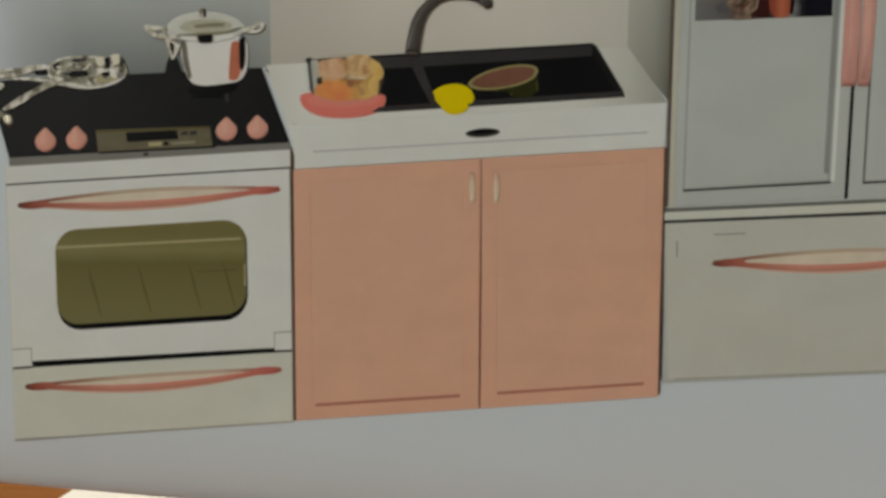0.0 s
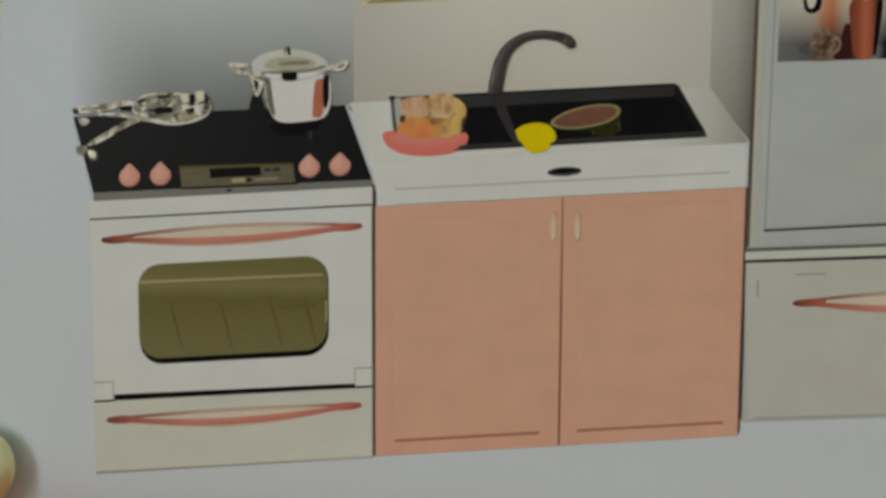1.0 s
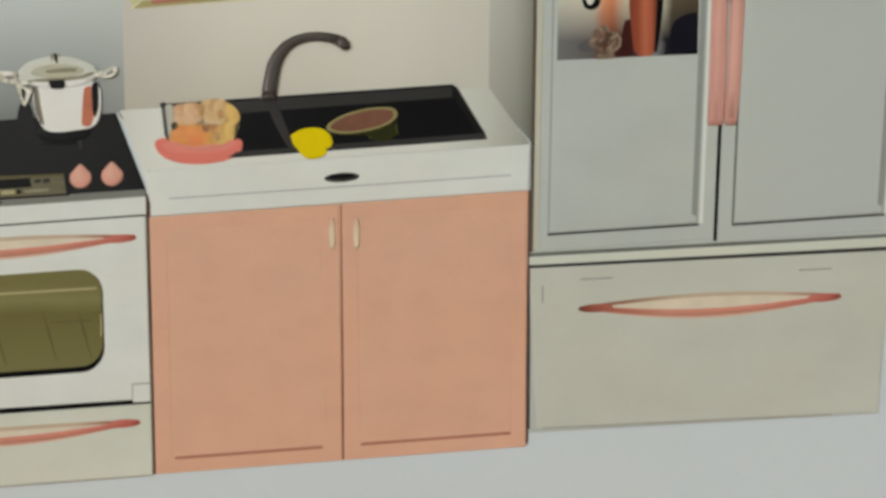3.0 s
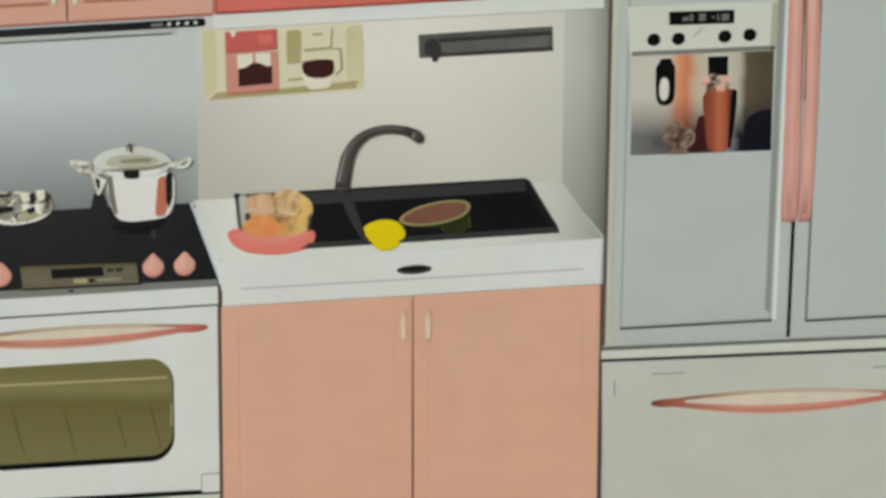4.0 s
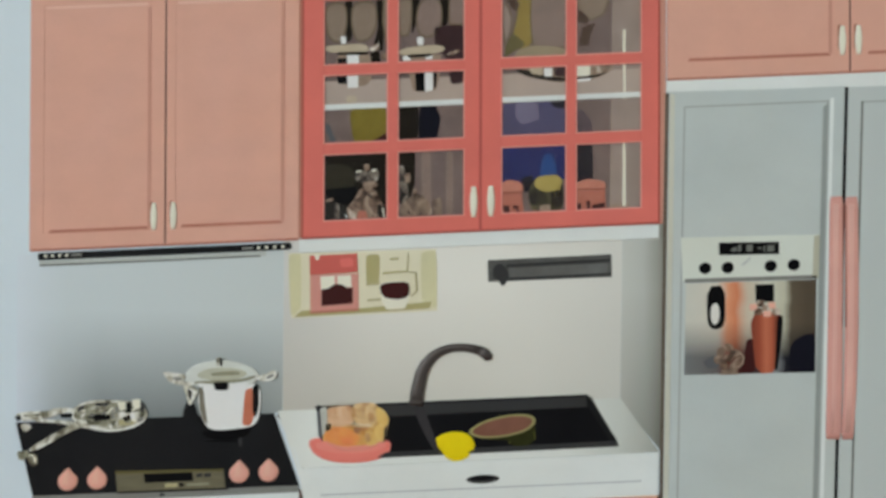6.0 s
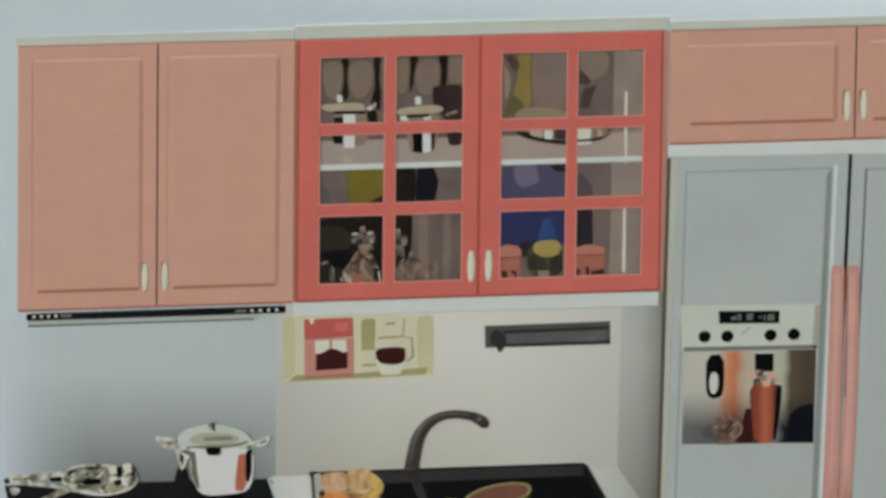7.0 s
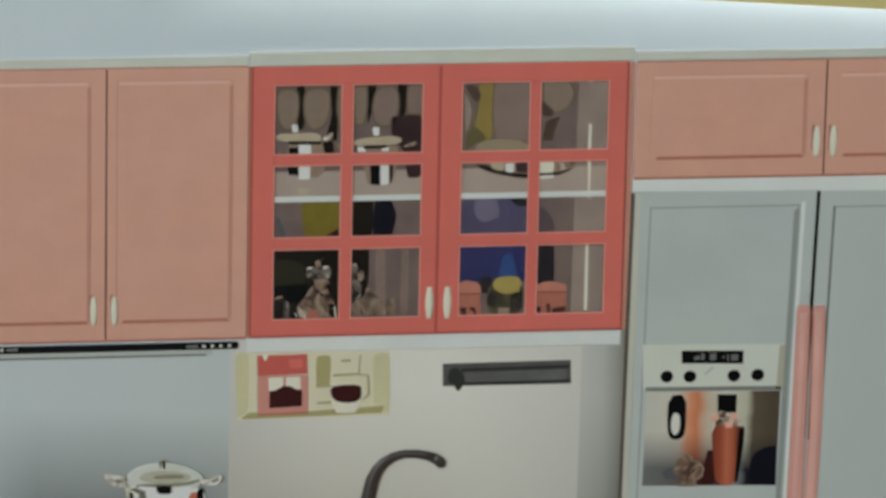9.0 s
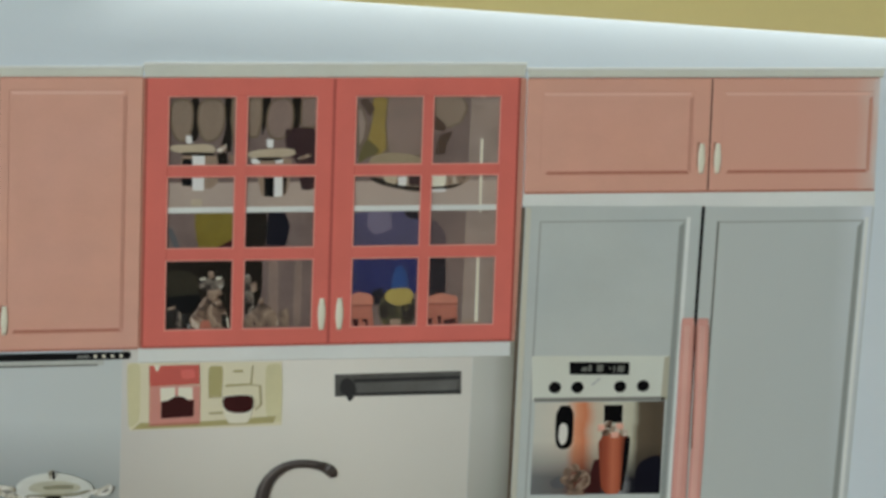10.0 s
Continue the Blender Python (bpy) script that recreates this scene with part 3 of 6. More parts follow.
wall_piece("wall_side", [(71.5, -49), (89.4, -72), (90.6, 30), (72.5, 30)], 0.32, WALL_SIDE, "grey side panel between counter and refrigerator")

# ---- upper cupboards ----
def crown(name, u0, u1, w0, w1, h):
    ob = part(name, slab([(u0, w0), (u1, w0), (u1 + 0.6, w1), (u0 - 0.6, w1)], -0.2, h, 0.7), CROWN)
    part("crown_lip", slab([(u0 - 0.6, w1 - 1.2), (u1 + 0.6, w1 - 1.2), (u1 + 0.6, w1), (u0 - 0.6, w1)], 0, h + 0.4, 0.3), WHITE, ob)
    return tagged(ob, "off-white crown moulding over the cupboards", "moulding", kind="structure")


crown("trim", -198, -73.6, 147.0, 151.8, 1.2)
crown("trim", -72.4, 90.6, 146.7, 153.2, 1.8)
crown("trim", 92.0, 247, 146.6, 151.0, 1.2)


def plain_cupboard(u0, w0, u1, w1, mid, ins, pulls, label):
    c = thing("wall_cupboard", (u0 + u1) / 2, w0, 0, label, "cupboard", "pink wall cupboards")
    part("body", slab(box(u0, w0, u1, w1), -0.2, 1.3, 0.4), PINK, c)
    (a0, b0, a1, b1), (c0, d0, c1, d1) = ins
    part("foot_line", slab(box(u0 + 0.4, w0 - 0.7, u1 - 0.4, w0 + 0.15), -0.2, 1.5, 0.05), PINK_DARK, c, "brown pink line under the doors")
    part("head_line", slab(box(u0 + 0.4, w1 - 0.15, u1 - 0.4, w1 + 0.3), -0.2, 1.5, 0.05), PINK_DARK, c)
    left = panel_door(c, u0 + 0.2, w0 + 0.2, mid - 0.35, w1 - 0.2, a0, b0, a1, b1, 2.0, PINK)
    right = panel_door(c, mid + 0.35, w0 + 0.2, u1 - 0.2, w1 - 0.2, c0, d0, c1, d1, 2.0, FADE_PINK if u1 > 200 else PINK)
    part("gap", slab(box(mid - 0.34, w0 + 0.5, mid + 0.34, w1 - 0.5), 1.2, 1.4, 0.05), MAROON, c, "dark gap between the doors")
    for door, pu in ((left, pulls[0]), (right, pulls[1])):
        part("pull_shade", slab(soft([(pu - 1.9, pulls[3] + 0.6), (pu - 0.4, pulls[3] + 0.8), (pu - 0.8, (pulls[2] + pulls[3]) / 2), (pu - 1.7, pulls[2] + 2.0), (pu - 2.1, pulls[2] + 5.0)]), 1.9, 2.05, 0.03), PULL_SHADE, door, "brown shade beside the pull")
    pull(left, pulls[0], pulls[2], pulls[3], 2.0, IVORY)
    pull(right, pulls[1], pulls[2], pulls[3], 2.0, IVORY)


plain_cupboard(-197.2, 30.0, -72.9, 146.7, -134.2, ((-190.6, 37.0, -140.6, 141.2), (-129.6, 37.0, -79.4, 141.2)), (-139.4, -130.4, 36.6, 48.8),
               "salmon pink double-door wall cupboard over the stove")
plain_cupboard(91.9, 95.4, 245.6, 146.0, 172.1, ((98.6, 103.0, 164.6, 140), (177.4, 103.0, 243.0, 140)), (168.6, 175.6, 103.2, 116.6),
               "low salmon pink double-door cupboard over the refrigerator")

hood = thing("range_hood", -135, 23.4, 0, "slim black range hood strip with pale buttons", "range hood")
part("body", slab(rbox(-193.2, 25.2, -76.4, 28.4, 1.2, 4), -0.2, 1.6, 0.4), INK, hood)
# shadow under the hood, painted as a grey strip and a line
part("lip", slab(box(-192.6, 22.8, -88, 25.1), -0.2, 0.9, 0.4), WALL_GREY, hood, "grey strip for the shadow under the hood")
part("hood_shade_line", slab(box(-192.4, 22.5, -90.5, 23.3), 0.0, 1.0, 0.1), LINE, hood)
for k in range(4):
    part("button", pillow(oval(-189.6 + 3.3 * k, 27.0, 0.8, 0.75, 10), 1.5, 1.9, 3), IVORY, hood, smooth=True)
    part("button", pillow(oval(-91.4 + 3.7 * k, 26.6, 0.8, 0.75, 10), 1.5, 1.9, 3), IVORY, hood, smooth=True)
part("mark", slab(box(-99.0, 26.0, -94.0, 27.1), 1.5, 1.75, 0.05), GREY, hood)
part("mark", slab(box(-177.6, 26.4, -172.7, 27.6), 1.5, 1.75, 0.05), GREY, hood)

tagged(part("trim", slab([(-72.85, 30.0), (-71.75, 30.0), (-71.75, 146.4), (-72.85, 146.6)], -0.2, 1.0, 0.05), PINK_DARK), "brown pink strip of painted shade beside the red cupboard", "moulding", kind="structure")
# narrow shadow between the two cupboards, painted as a pink strip
tagged(part("trim", slab([(88.85, 29.5), (90.3, 29.5), (91.45, 95), (91.45, 146.2), (88.85, 146.4)], -0.2, 1.0, 0.05), PINK_MID), "pink strip of painted shade beside the red cupboard", "moulding", kind="structure")

# ---- glazed cupboard ----
gc = thing("glazed_cupboard", 8.7, 29.6, 0, "coral red glazed wall cupboard full of dishes", "cupboard")
part("back", slab(box(-69, 34, 86.6, 143), -0.2, 0.35, 0.05), BROWNPINK, gc, "brownish inside of the cupboard")
part("body", ringplate(box(-71.7, 29.6, 88.8, 146.5), box(-68, 33.5, 85.6, 142.5), -0.2, 2.0, 0.4), RED, gc)
part("shelf", slab(box(-66, 87.8, 84, 90.3), 0.3, 1.4, 0.3), WHITE, gc, "white shelf edge")
part("shelf_top", slab([(-66, 90.2), (84, 90.2), (83, 101), (-65, 101)], 0.3, 0.7, 0.1), surface("shelf board print", (174, 158, 148), vary=0.12), gc, "pale shelf board")
COLS = (((-61.9, -32.9), (-28.3, 1.7)), ((18.2, 47.3), (51.5, 80.6)))
ROWS = ((108.2, 138.4), (72.3, 103.6), (37.1, 67.4))
for (d0, d1), cols in zip(((-71.4, 8.4), (9.5, 88.5)), COLS):
    o0, o1 = cols[0][0], cols[1][1]
    door = part("door", ringplate(box(d0, 29.9, d1, 146.2), box(o0, 37.2, o1, 138.6), 1.9, 2.7, 0.35, 1.7), RED, gc)
    part("mullion", slab(box(cols[0][1], 37.1, cols[1][0], 138.7), 1.8, 2.6, 0.7), RED, door)
    for (r0, _), (_, r1) in zip(ROWS, ROWS[1:]):
        part("rail", slab(box(o0 - 0.05, r1, o1 + 0.05, r0), 1.8, 2.55, 0.7), RED, door)
    for c0, c1 in cols:
        for r0, r1 in ROWS:
            pane = part("pane", slab(box(c0 + 0.05, r0 + 0.05, c1 - 0.05, r1 - 0.05), 1.85, 2.0, 0.02), GLASS if d0 < 0 else GLASS_HAZY, door, "clear glass pane")
            pane.visible_shadow = False
            part("pane_rim", ringplate(box(c0 - 0.1, r0 - 0.1, c1 + 0.1, r1 + 0.1), box(c0 + 0.45, r0 + 0.45, c1 - 0.45, r1 - 0.45), 1.9, 2.66, 0.08), RED_PALE, door, "pale rim of the pane")
    pull(door, 5.9 if d0 < 0 else 13.6, 36.2, 50.0, 2.7, IVORY, 1.75)
for pts in (box(-71.6, 29.7, 88.7, 30.5), box(-71.6, 30.5, -70.9, 146.3), box(87.9, 30.5, 88.7, 146.3)):
    part("edge_line", slab(pts, 2.0, 2.8, 0.05), RED_DARK, gc, "darker coral edge of the cupboard")
part("gap", slab(box(8.3, 30.2, 9.6, 146), 1.9, 2.5, 0.05), RED_SEAM, gc, "dark coral gap between the doors")
valance = part("trim", slab([(-73, 23.4), (88.4, 23.0), (88.4, 29.3), (-73, 29.3)], -0.2, 1.5, 0.5), WHITE)
tagged(valance, "white light rail under the glazed cupboard", "moulding", kind="structure")

# ---- stove ----
stove = thing("stove", -135, -197, 0, "white toy stove with black hob and rose knobs", "stove")
part("body", slab(box(-197.2, -197, -72.7, -82.6), -0.2, 1.2, 0.4), CREAM, stove)
part("side", slab([(-72.6, -198), (-70.9, -197), (-70.9, -82), (-72.6, -81.5)], -0.2, 0.9, 0.1), STOVE_EDGE, stove, "dark side edge")
hob = part("hob", slab([(-195, -79.2), (-72.6, -79.8), (-84.2, -47.6), (-203, -46.6)], -0.2, 1.3, 0.3), BLACK, stove, "black ceramic hob")
part("front_strip", slab([(-194.8, -82.6), (-72.4, -82.6), (-72.6, -79.7), (-195.0, -79.1)], -0.2, 1.7, 0.3), GREY, stove, "grey metal front strip")
part("badge", pillow(oval(-135, -81, 1.4, 0.7, 12), 1.6, 2.0, 3), SOOT, stove, smooth=True)
part("top_band", slab(box(-196.8, -90.0, -72.5, -82.7), -0.2, 1.5, 0.3), WHITE, stove)
part("seam", slab([(-196.8, -90.7), (-72.5, -90.7), (-72.5, -90.0), (-196.8, -90.0)], 1.0, 1.45, 0.05), SOOT, stove)
for ku in (-178.6, -165.0, -99.8, -86.4):
    w = -72.6
    drop = [(ku + 4.6 * math.cos(radians(a)), w - 0.6 + 4.3 * math.sin(radians(a))) for a in range(-215, 36, 14)] + [(ku + 1.0, w + 4.6), (ku, w + 5.2), (ku - 1.0, w + 4.6)]
    knob = part("knob", pillow(drop, 1.2, 4.0, 5, 0.8), KNOB, stove, "rose pointed control knob", True)
    # the paler grip also paints the knob's highlight
    part("knob_lit_grip", pillow([(ku - 2.6, w - 2.4), (ku + 1.2, w - 3), (ku + 0.9, w + 3.4), (ku - 0.6, w + 4)], 3.5, 4.15, 3), ROSE_PALE, knob, smooth=True)
clock = part("control_panel", slab([(-155.8, -78.9), (-106.0, -79.3), (-107.0, -70.9), (-156.6, -70.0)], 1.2, 2.0, 0.3), NICKEL, stove, "brushed steel control panel")
part("panel_edge", slab([(-156.6, -71.0), (-107.0, -71.9), (-107.0, -70.9), (-156.6, -69.7)], 1.9, 2.15, 0.1), OLIVE_DARK, clock)
part("display", slab([(-143.0, -75.5), (-120.7, -75.5), (-121.2, -71.7), (-143.5, -71.5)], 1.9, 2.1, 0.1), INK, clock, "black clock display")
for pts in ([(-119.4, -74.1), (-116.6, -73.9), (-116.6, -72.4), (-119.4, -72.6)], [(-115.8, -74.2), (-112.7, -74.1), (-112.7, -72.4), (-115.8, -72.5)]):
    part("key", slab(pts, 1.9, 2.15, 0.1), SOOT, clock)
part("key", slab([(-133.7, -77.9), (-127.9, -77.9), (-128.0, -76.2), (-133.7, -76.2)], 1.9, 2.2, 0.1), OLIVE_PALE, clock, "pale key")
part("key", pillow(soft([(-127.2, -76.2), (-125.1, -76.3), (-125.1, -78.0), (-127.2, -77.9)]), 1.9, 2.2, 3), INK, clock, smooth=True)
part("key_row", slab([(-123.8, -77.8), (-113.5, -77.8), (-113.5, -76.5), (-123.8, -76.6)], 1.9, 2.1, 0.1), LID_SHADE, clock)
part("ledge", slab([(-155.5, -79.7), (-104.7, -80.1), (-104.7, -79.2), (-155.5, -78.7)], 1.2, 1.9, 0.1), INK, clock)
part("side_light", tube([(-83.5, -48.6, 0.35), (-80.4, -52.8, 0.5), (-77.1, -58.9, 0.55), (-73.9, -66.5, 0.6), (-72.1, -74.0, 0.6), (-71.1, -81.5, 0.6), (-70.5, -84.9, 0.5)], 1.2, 6, 0.4), WHITE, stove, "pale edge beside the hob", True)
part("side_line", tube([(-82.5, -48.2, 0.3), (-78.9, -52.8, 0.45), (-75.3, -59.0, 0.6), (-72.1, -66.5, 0.7), (-70.3, -74.1, 0.8), (-69.5, -81.5, 0.8), (-69.3, -85.0, 0.8)], 0.9, 6, 0.4), STOVE_EDGE, stove, "dark line beside the stove", True)

door = part("oven_door", slab(box(-196.4, -166.2, -72.9, -90.8), 1.1, 2.0, 0.4), WHITE, stove)
part("window_frame", slab(rbox(-175.6, -153.4, -91.8, -111.0, 10, 6), 1.9, 2.08, 0.05), INK, door, "black oven window edge")
part("oven_window", slab(rbox(-175.9, -151.0, -92.4, -110.8, 9.5, 6), 1.9, 2.2, 0.1), OLIVE, door, "olive tinted oven glass")
part("rack_line", slab([(-175, -118.6), (-94.5, -119.4), (-94.5, -118.6), (-175, -117.6)], 2.1, 2.22, 0.03), OLIVE_PALE, door)
# dark smudges on the oven glass, mostly slanted
for u in (-162, -140, -118, -103):
    part("window_smudge", tube([(u, -126, 0.3), (u + 2.2, -135, 0.7), (u + 5.5, -148, 0.4)], 2.1, 6, 0.3), OLIVE_DARK, door)
part("window_smudge", tube([(-128, -131.5, 0.3), (-97, -132.2, 0.5)], 2.1, 6, 0.3), OLIVE_DARK, door)
part("window_glint", slab([(-93.4, -139), (-92.6, -139), (-92.5, -130), (-93.2, -130)], 2.1, 2.3, 0.05), OLIVE_PALE, door)
bow_handle(door, -191.0, -99.0, -77.6, -98.8, 3.0, 2.2, 3.2, 1.9, ROSE_BOW, BOW_EDGE, "rose bowed oven handle")
part("slot", slab([(-187.8, -168.0), (-80.5, -168.3), (-80.5, -166.5), (-187.8, -165.4)], 1.0, 2.06, 0.05), INK, stove, "dark slot under the oven door")
for a, b in ((-196.6, -188.0), (-80.4, -72.8)):
    part("hinge_block", slab(box(a, -167.6, b, -160.0), 1.1, 2.15, 0.3), WHITE, stove)
    part("hinge_shadow", slab(box(a, -168.4, b, -167.5), 1.0, 2.1, 0.05), SOOT, stove)
    part("hinge_line", slab(box(a, -160.2, b, -159.6), 1.9, 2.2, 0.03), FAINT_LINE, stove)
    e = b if a < -150 else a
    part("hinge_line", slab(box(e - 0.25, -166.0, e + 0.25, -159.7), 1.9, 2.2, 0.03), FAINT_LINE, stove)
drawer = part("drawer", slab(box(-197.0, -198.2, -72.9, -168.5), 1.1, 2.0, 0.4), CREAM, stove)
bow_handle(drawer, -190.6, -175.8, -78.2, -175.4, 1.2, 3.0, 3.0, 1.9, ROSE_BOW, BOW_EDGE, "rose bowed drawer handle")
part("foot_line", slab([(-197, -199.2), (-72.8, -198.9), (-72.8, -198.3), (-197, -198.6)], -0.2, 0.5, 0.05), FAINT_LINE, stove)

# ---- pot and pans on the stove ----
def chrome_pot():
    """The large lidded pot: a bright body with hard reflections painted on as plates, a domed lid, two looped handles.
    """
    p = thing("cooking_pot", -108.4, -52.2, 1.3, "shiny chrome lidded cooking pot standing on the hob", "pot")
    body = soft([(-119.1, -35.5), (-118.3, -43.6), (-115.9, -51.1), (-111.5, -54.1), (-99.6, -53.6), (-93.7, -52.9), (-90.9, -49.7), (-89.9, -43.1), (-90.2, -34.3), (-105.9, -31.6)])
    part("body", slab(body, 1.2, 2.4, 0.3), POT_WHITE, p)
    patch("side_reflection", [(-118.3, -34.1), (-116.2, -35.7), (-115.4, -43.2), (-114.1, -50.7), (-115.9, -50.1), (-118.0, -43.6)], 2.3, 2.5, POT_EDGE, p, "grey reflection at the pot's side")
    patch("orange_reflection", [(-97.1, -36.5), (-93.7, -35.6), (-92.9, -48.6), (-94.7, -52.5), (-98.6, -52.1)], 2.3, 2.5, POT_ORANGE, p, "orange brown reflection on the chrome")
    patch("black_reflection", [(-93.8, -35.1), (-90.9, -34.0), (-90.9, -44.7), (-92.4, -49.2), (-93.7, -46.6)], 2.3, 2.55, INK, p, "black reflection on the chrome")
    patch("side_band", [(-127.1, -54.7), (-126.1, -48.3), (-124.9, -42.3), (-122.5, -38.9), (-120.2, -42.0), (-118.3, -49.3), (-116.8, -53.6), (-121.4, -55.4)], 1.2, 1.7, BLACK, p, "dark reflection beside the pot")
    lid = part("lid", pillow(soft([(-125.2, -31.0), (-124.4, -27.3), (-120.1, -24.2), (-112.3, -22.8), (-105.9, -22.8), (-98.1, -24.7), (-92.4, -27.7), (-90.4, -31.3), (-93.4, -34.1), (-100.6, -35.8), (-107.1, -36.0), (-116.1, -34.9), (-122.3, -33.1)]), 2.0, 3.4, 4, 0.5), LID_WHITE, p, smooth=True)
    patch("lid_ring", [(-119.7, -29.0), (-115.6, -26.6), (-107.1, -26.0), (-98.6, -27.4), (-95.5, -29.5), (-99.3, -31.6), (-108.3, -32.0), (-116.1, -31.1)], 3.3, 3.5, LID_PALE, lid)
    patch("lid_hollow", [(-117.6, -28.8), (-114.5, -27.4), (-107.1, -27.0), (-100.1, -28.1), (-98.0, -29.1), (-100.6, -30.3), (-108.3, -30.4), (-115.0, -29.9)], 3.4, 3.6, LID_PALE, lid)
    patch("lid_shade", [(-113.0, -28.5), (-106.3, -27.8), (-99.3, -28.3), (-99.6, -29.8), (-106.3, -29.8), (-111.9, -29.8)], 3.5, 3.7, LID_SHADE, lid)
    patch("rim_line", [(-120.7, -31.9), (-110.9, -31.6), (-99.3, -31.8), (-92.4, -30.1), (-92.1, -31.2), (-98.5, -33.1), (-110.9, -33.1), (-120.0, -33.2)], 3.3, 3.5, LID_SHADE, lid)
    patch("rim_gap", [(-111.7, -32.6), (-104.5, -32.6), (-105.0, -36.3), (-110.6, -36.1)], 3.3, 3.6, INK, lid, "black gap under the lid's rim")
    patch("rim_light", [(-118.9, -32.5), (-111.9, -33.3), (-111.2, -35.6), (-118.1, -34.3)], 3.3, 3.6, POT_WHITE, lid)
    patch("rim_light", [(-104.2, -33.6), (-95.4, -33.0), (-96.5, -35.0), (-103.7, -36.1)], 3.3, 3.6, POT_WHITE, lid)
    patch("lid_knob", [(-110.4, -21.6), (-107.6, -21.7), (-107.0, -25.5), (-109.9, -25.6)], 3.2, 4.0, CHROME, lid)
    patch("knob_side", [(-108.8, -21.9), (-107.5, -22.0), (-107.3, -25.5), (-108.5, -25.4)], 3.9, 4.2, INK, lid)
    left = patch("handle", [(-135.4, -26.6), (-130.2, -27.5), (-125.0, -28.3), (-123.7, -29.8), (-126.0, -31.7), (-122.9, -31.9), (-120.1, -32.7), (-121.4, -33.9), (-127.1, -33.2), (-131.0, -32.0), (-132.8, -30.4)], 2.0, 3.0, CHROME, p, "chrome loop handle")
    patch("handle_hole", [(-130.6, -29.5), (-127.0, -29.7), (-125.2, -30.7), (-128.6, -31.1)], 2.9, 3.1, GREY, left)
    patch("bracket", [(-126.0, -33.2), (-121.3, -33.9), (-118.2, -36.1), (-120.3, -39.5), (-121.8, -42.4), (-123.1, -41.8), (-123.9, -37.8)], 2.0, 3.1, CHROME_PATCHY, left, "chrome bracket of the handle")
    patch("bracket_shade", [(-123.4, -34.8), (-121.3, -35.9), (-121.8, -40.4), (-122.8, -38.8)], 3.0, 3.3, UMBER, left)
    right = patch("handle", [(-93.0, -30.2), (-88.3, -30.4), (-84.2, -28.0), (-82.4, -29.6), (-83.7, -32.6), (-87.3, -33.4), (-91.4, -32.7)], 2.0, 3.0, CHROME, p, "chrome loop handle")
    patch("handle_hole", [(-87.8, -31.4), (-84.7, -30.0), (-83.9, -31.0), (-86.7, -32.2)], 2.9, 3.1, GREY, right)


chrome_pot()
# no real trivet: reflections on the hob painted as dark plates
trivet = thing("trivet", -108, -57, 1.3, "faint hob reflections under the chrome pot, built as dark plates", "trivet")
part("ring", pillow(soft([(-118.3, -54.1), (-111.6, -53.4), (-99.7, -53.4), (-93.5, -53.2), (-95.1, -56.6), (-100.2, -58.3), (-109.8, -58.4), (-116.2, -56.6)]), 1.2, 1.5, 3), INK, trivet, smooth=True)
patch("bar", [(-115.7, -57.7), (-100.7, -58.3), (-100.2, -59.6), (-115.2, -58.7)], 1.2, 1.7, INK, trivet)
patch("hob_reflection", [(-100.5, -57.8), (-98.6, -57.4), (-98.6, -61.4), (-99.9, -61.1)], 1.2, 1.8, SOOT, trivet)

pan = thing("frying_pan", -160, -49, 1.3, "chrome frying pan with long handle on the hob", "pan")
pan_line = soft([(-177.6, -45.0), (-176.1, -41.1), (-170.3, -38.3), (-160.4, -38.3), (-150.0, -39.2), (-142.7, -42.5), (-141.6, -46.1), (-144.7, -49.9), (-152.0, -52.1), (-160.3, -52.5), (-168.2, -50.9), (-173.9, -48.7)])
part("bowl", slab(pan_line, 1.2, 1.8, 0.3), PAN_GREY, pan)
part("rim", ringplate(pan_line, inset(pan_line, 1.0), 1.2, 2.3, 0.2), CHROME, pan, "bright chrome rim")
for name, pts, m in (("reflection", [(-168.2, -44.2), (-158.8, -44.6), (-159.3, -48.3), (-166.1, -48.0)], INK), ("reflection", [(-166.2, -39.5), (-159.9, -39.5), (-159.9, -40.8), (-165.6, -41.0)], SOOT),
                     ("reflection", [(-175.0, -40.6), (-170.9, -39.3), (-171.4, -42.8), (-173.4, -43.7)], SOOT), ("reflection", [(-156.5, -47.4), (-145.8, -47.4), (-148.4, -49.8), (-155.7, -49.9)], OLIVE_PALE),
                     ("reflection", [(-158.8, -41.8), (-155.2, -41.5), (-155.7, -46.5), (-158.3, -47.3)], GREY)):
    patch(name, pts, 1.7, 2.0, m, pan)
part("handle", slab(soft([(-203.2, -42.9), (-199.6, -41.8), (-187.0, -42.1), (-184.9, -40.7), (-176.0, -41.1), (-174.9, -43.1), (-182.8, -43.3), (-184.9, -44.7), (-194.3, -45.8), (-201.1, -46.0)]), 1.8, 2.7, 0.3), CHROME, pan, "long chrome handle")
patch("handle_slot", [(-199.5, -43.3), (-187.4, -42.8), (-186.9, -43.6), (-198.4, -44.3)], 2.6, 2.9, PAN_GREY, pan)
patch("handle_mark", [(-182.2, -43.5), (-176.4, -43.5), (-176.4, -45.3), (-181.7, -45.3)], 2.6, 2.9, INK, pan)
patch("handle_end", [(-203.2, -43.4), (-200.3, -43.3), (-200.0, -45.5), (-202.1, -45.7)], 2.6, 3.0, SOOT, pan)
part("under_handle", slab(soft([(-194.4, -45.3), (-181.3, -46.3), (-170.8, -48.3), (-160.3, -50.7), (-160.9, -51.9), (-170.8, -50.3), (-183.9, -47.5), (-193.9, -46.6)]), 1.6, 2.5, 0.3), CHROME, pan)
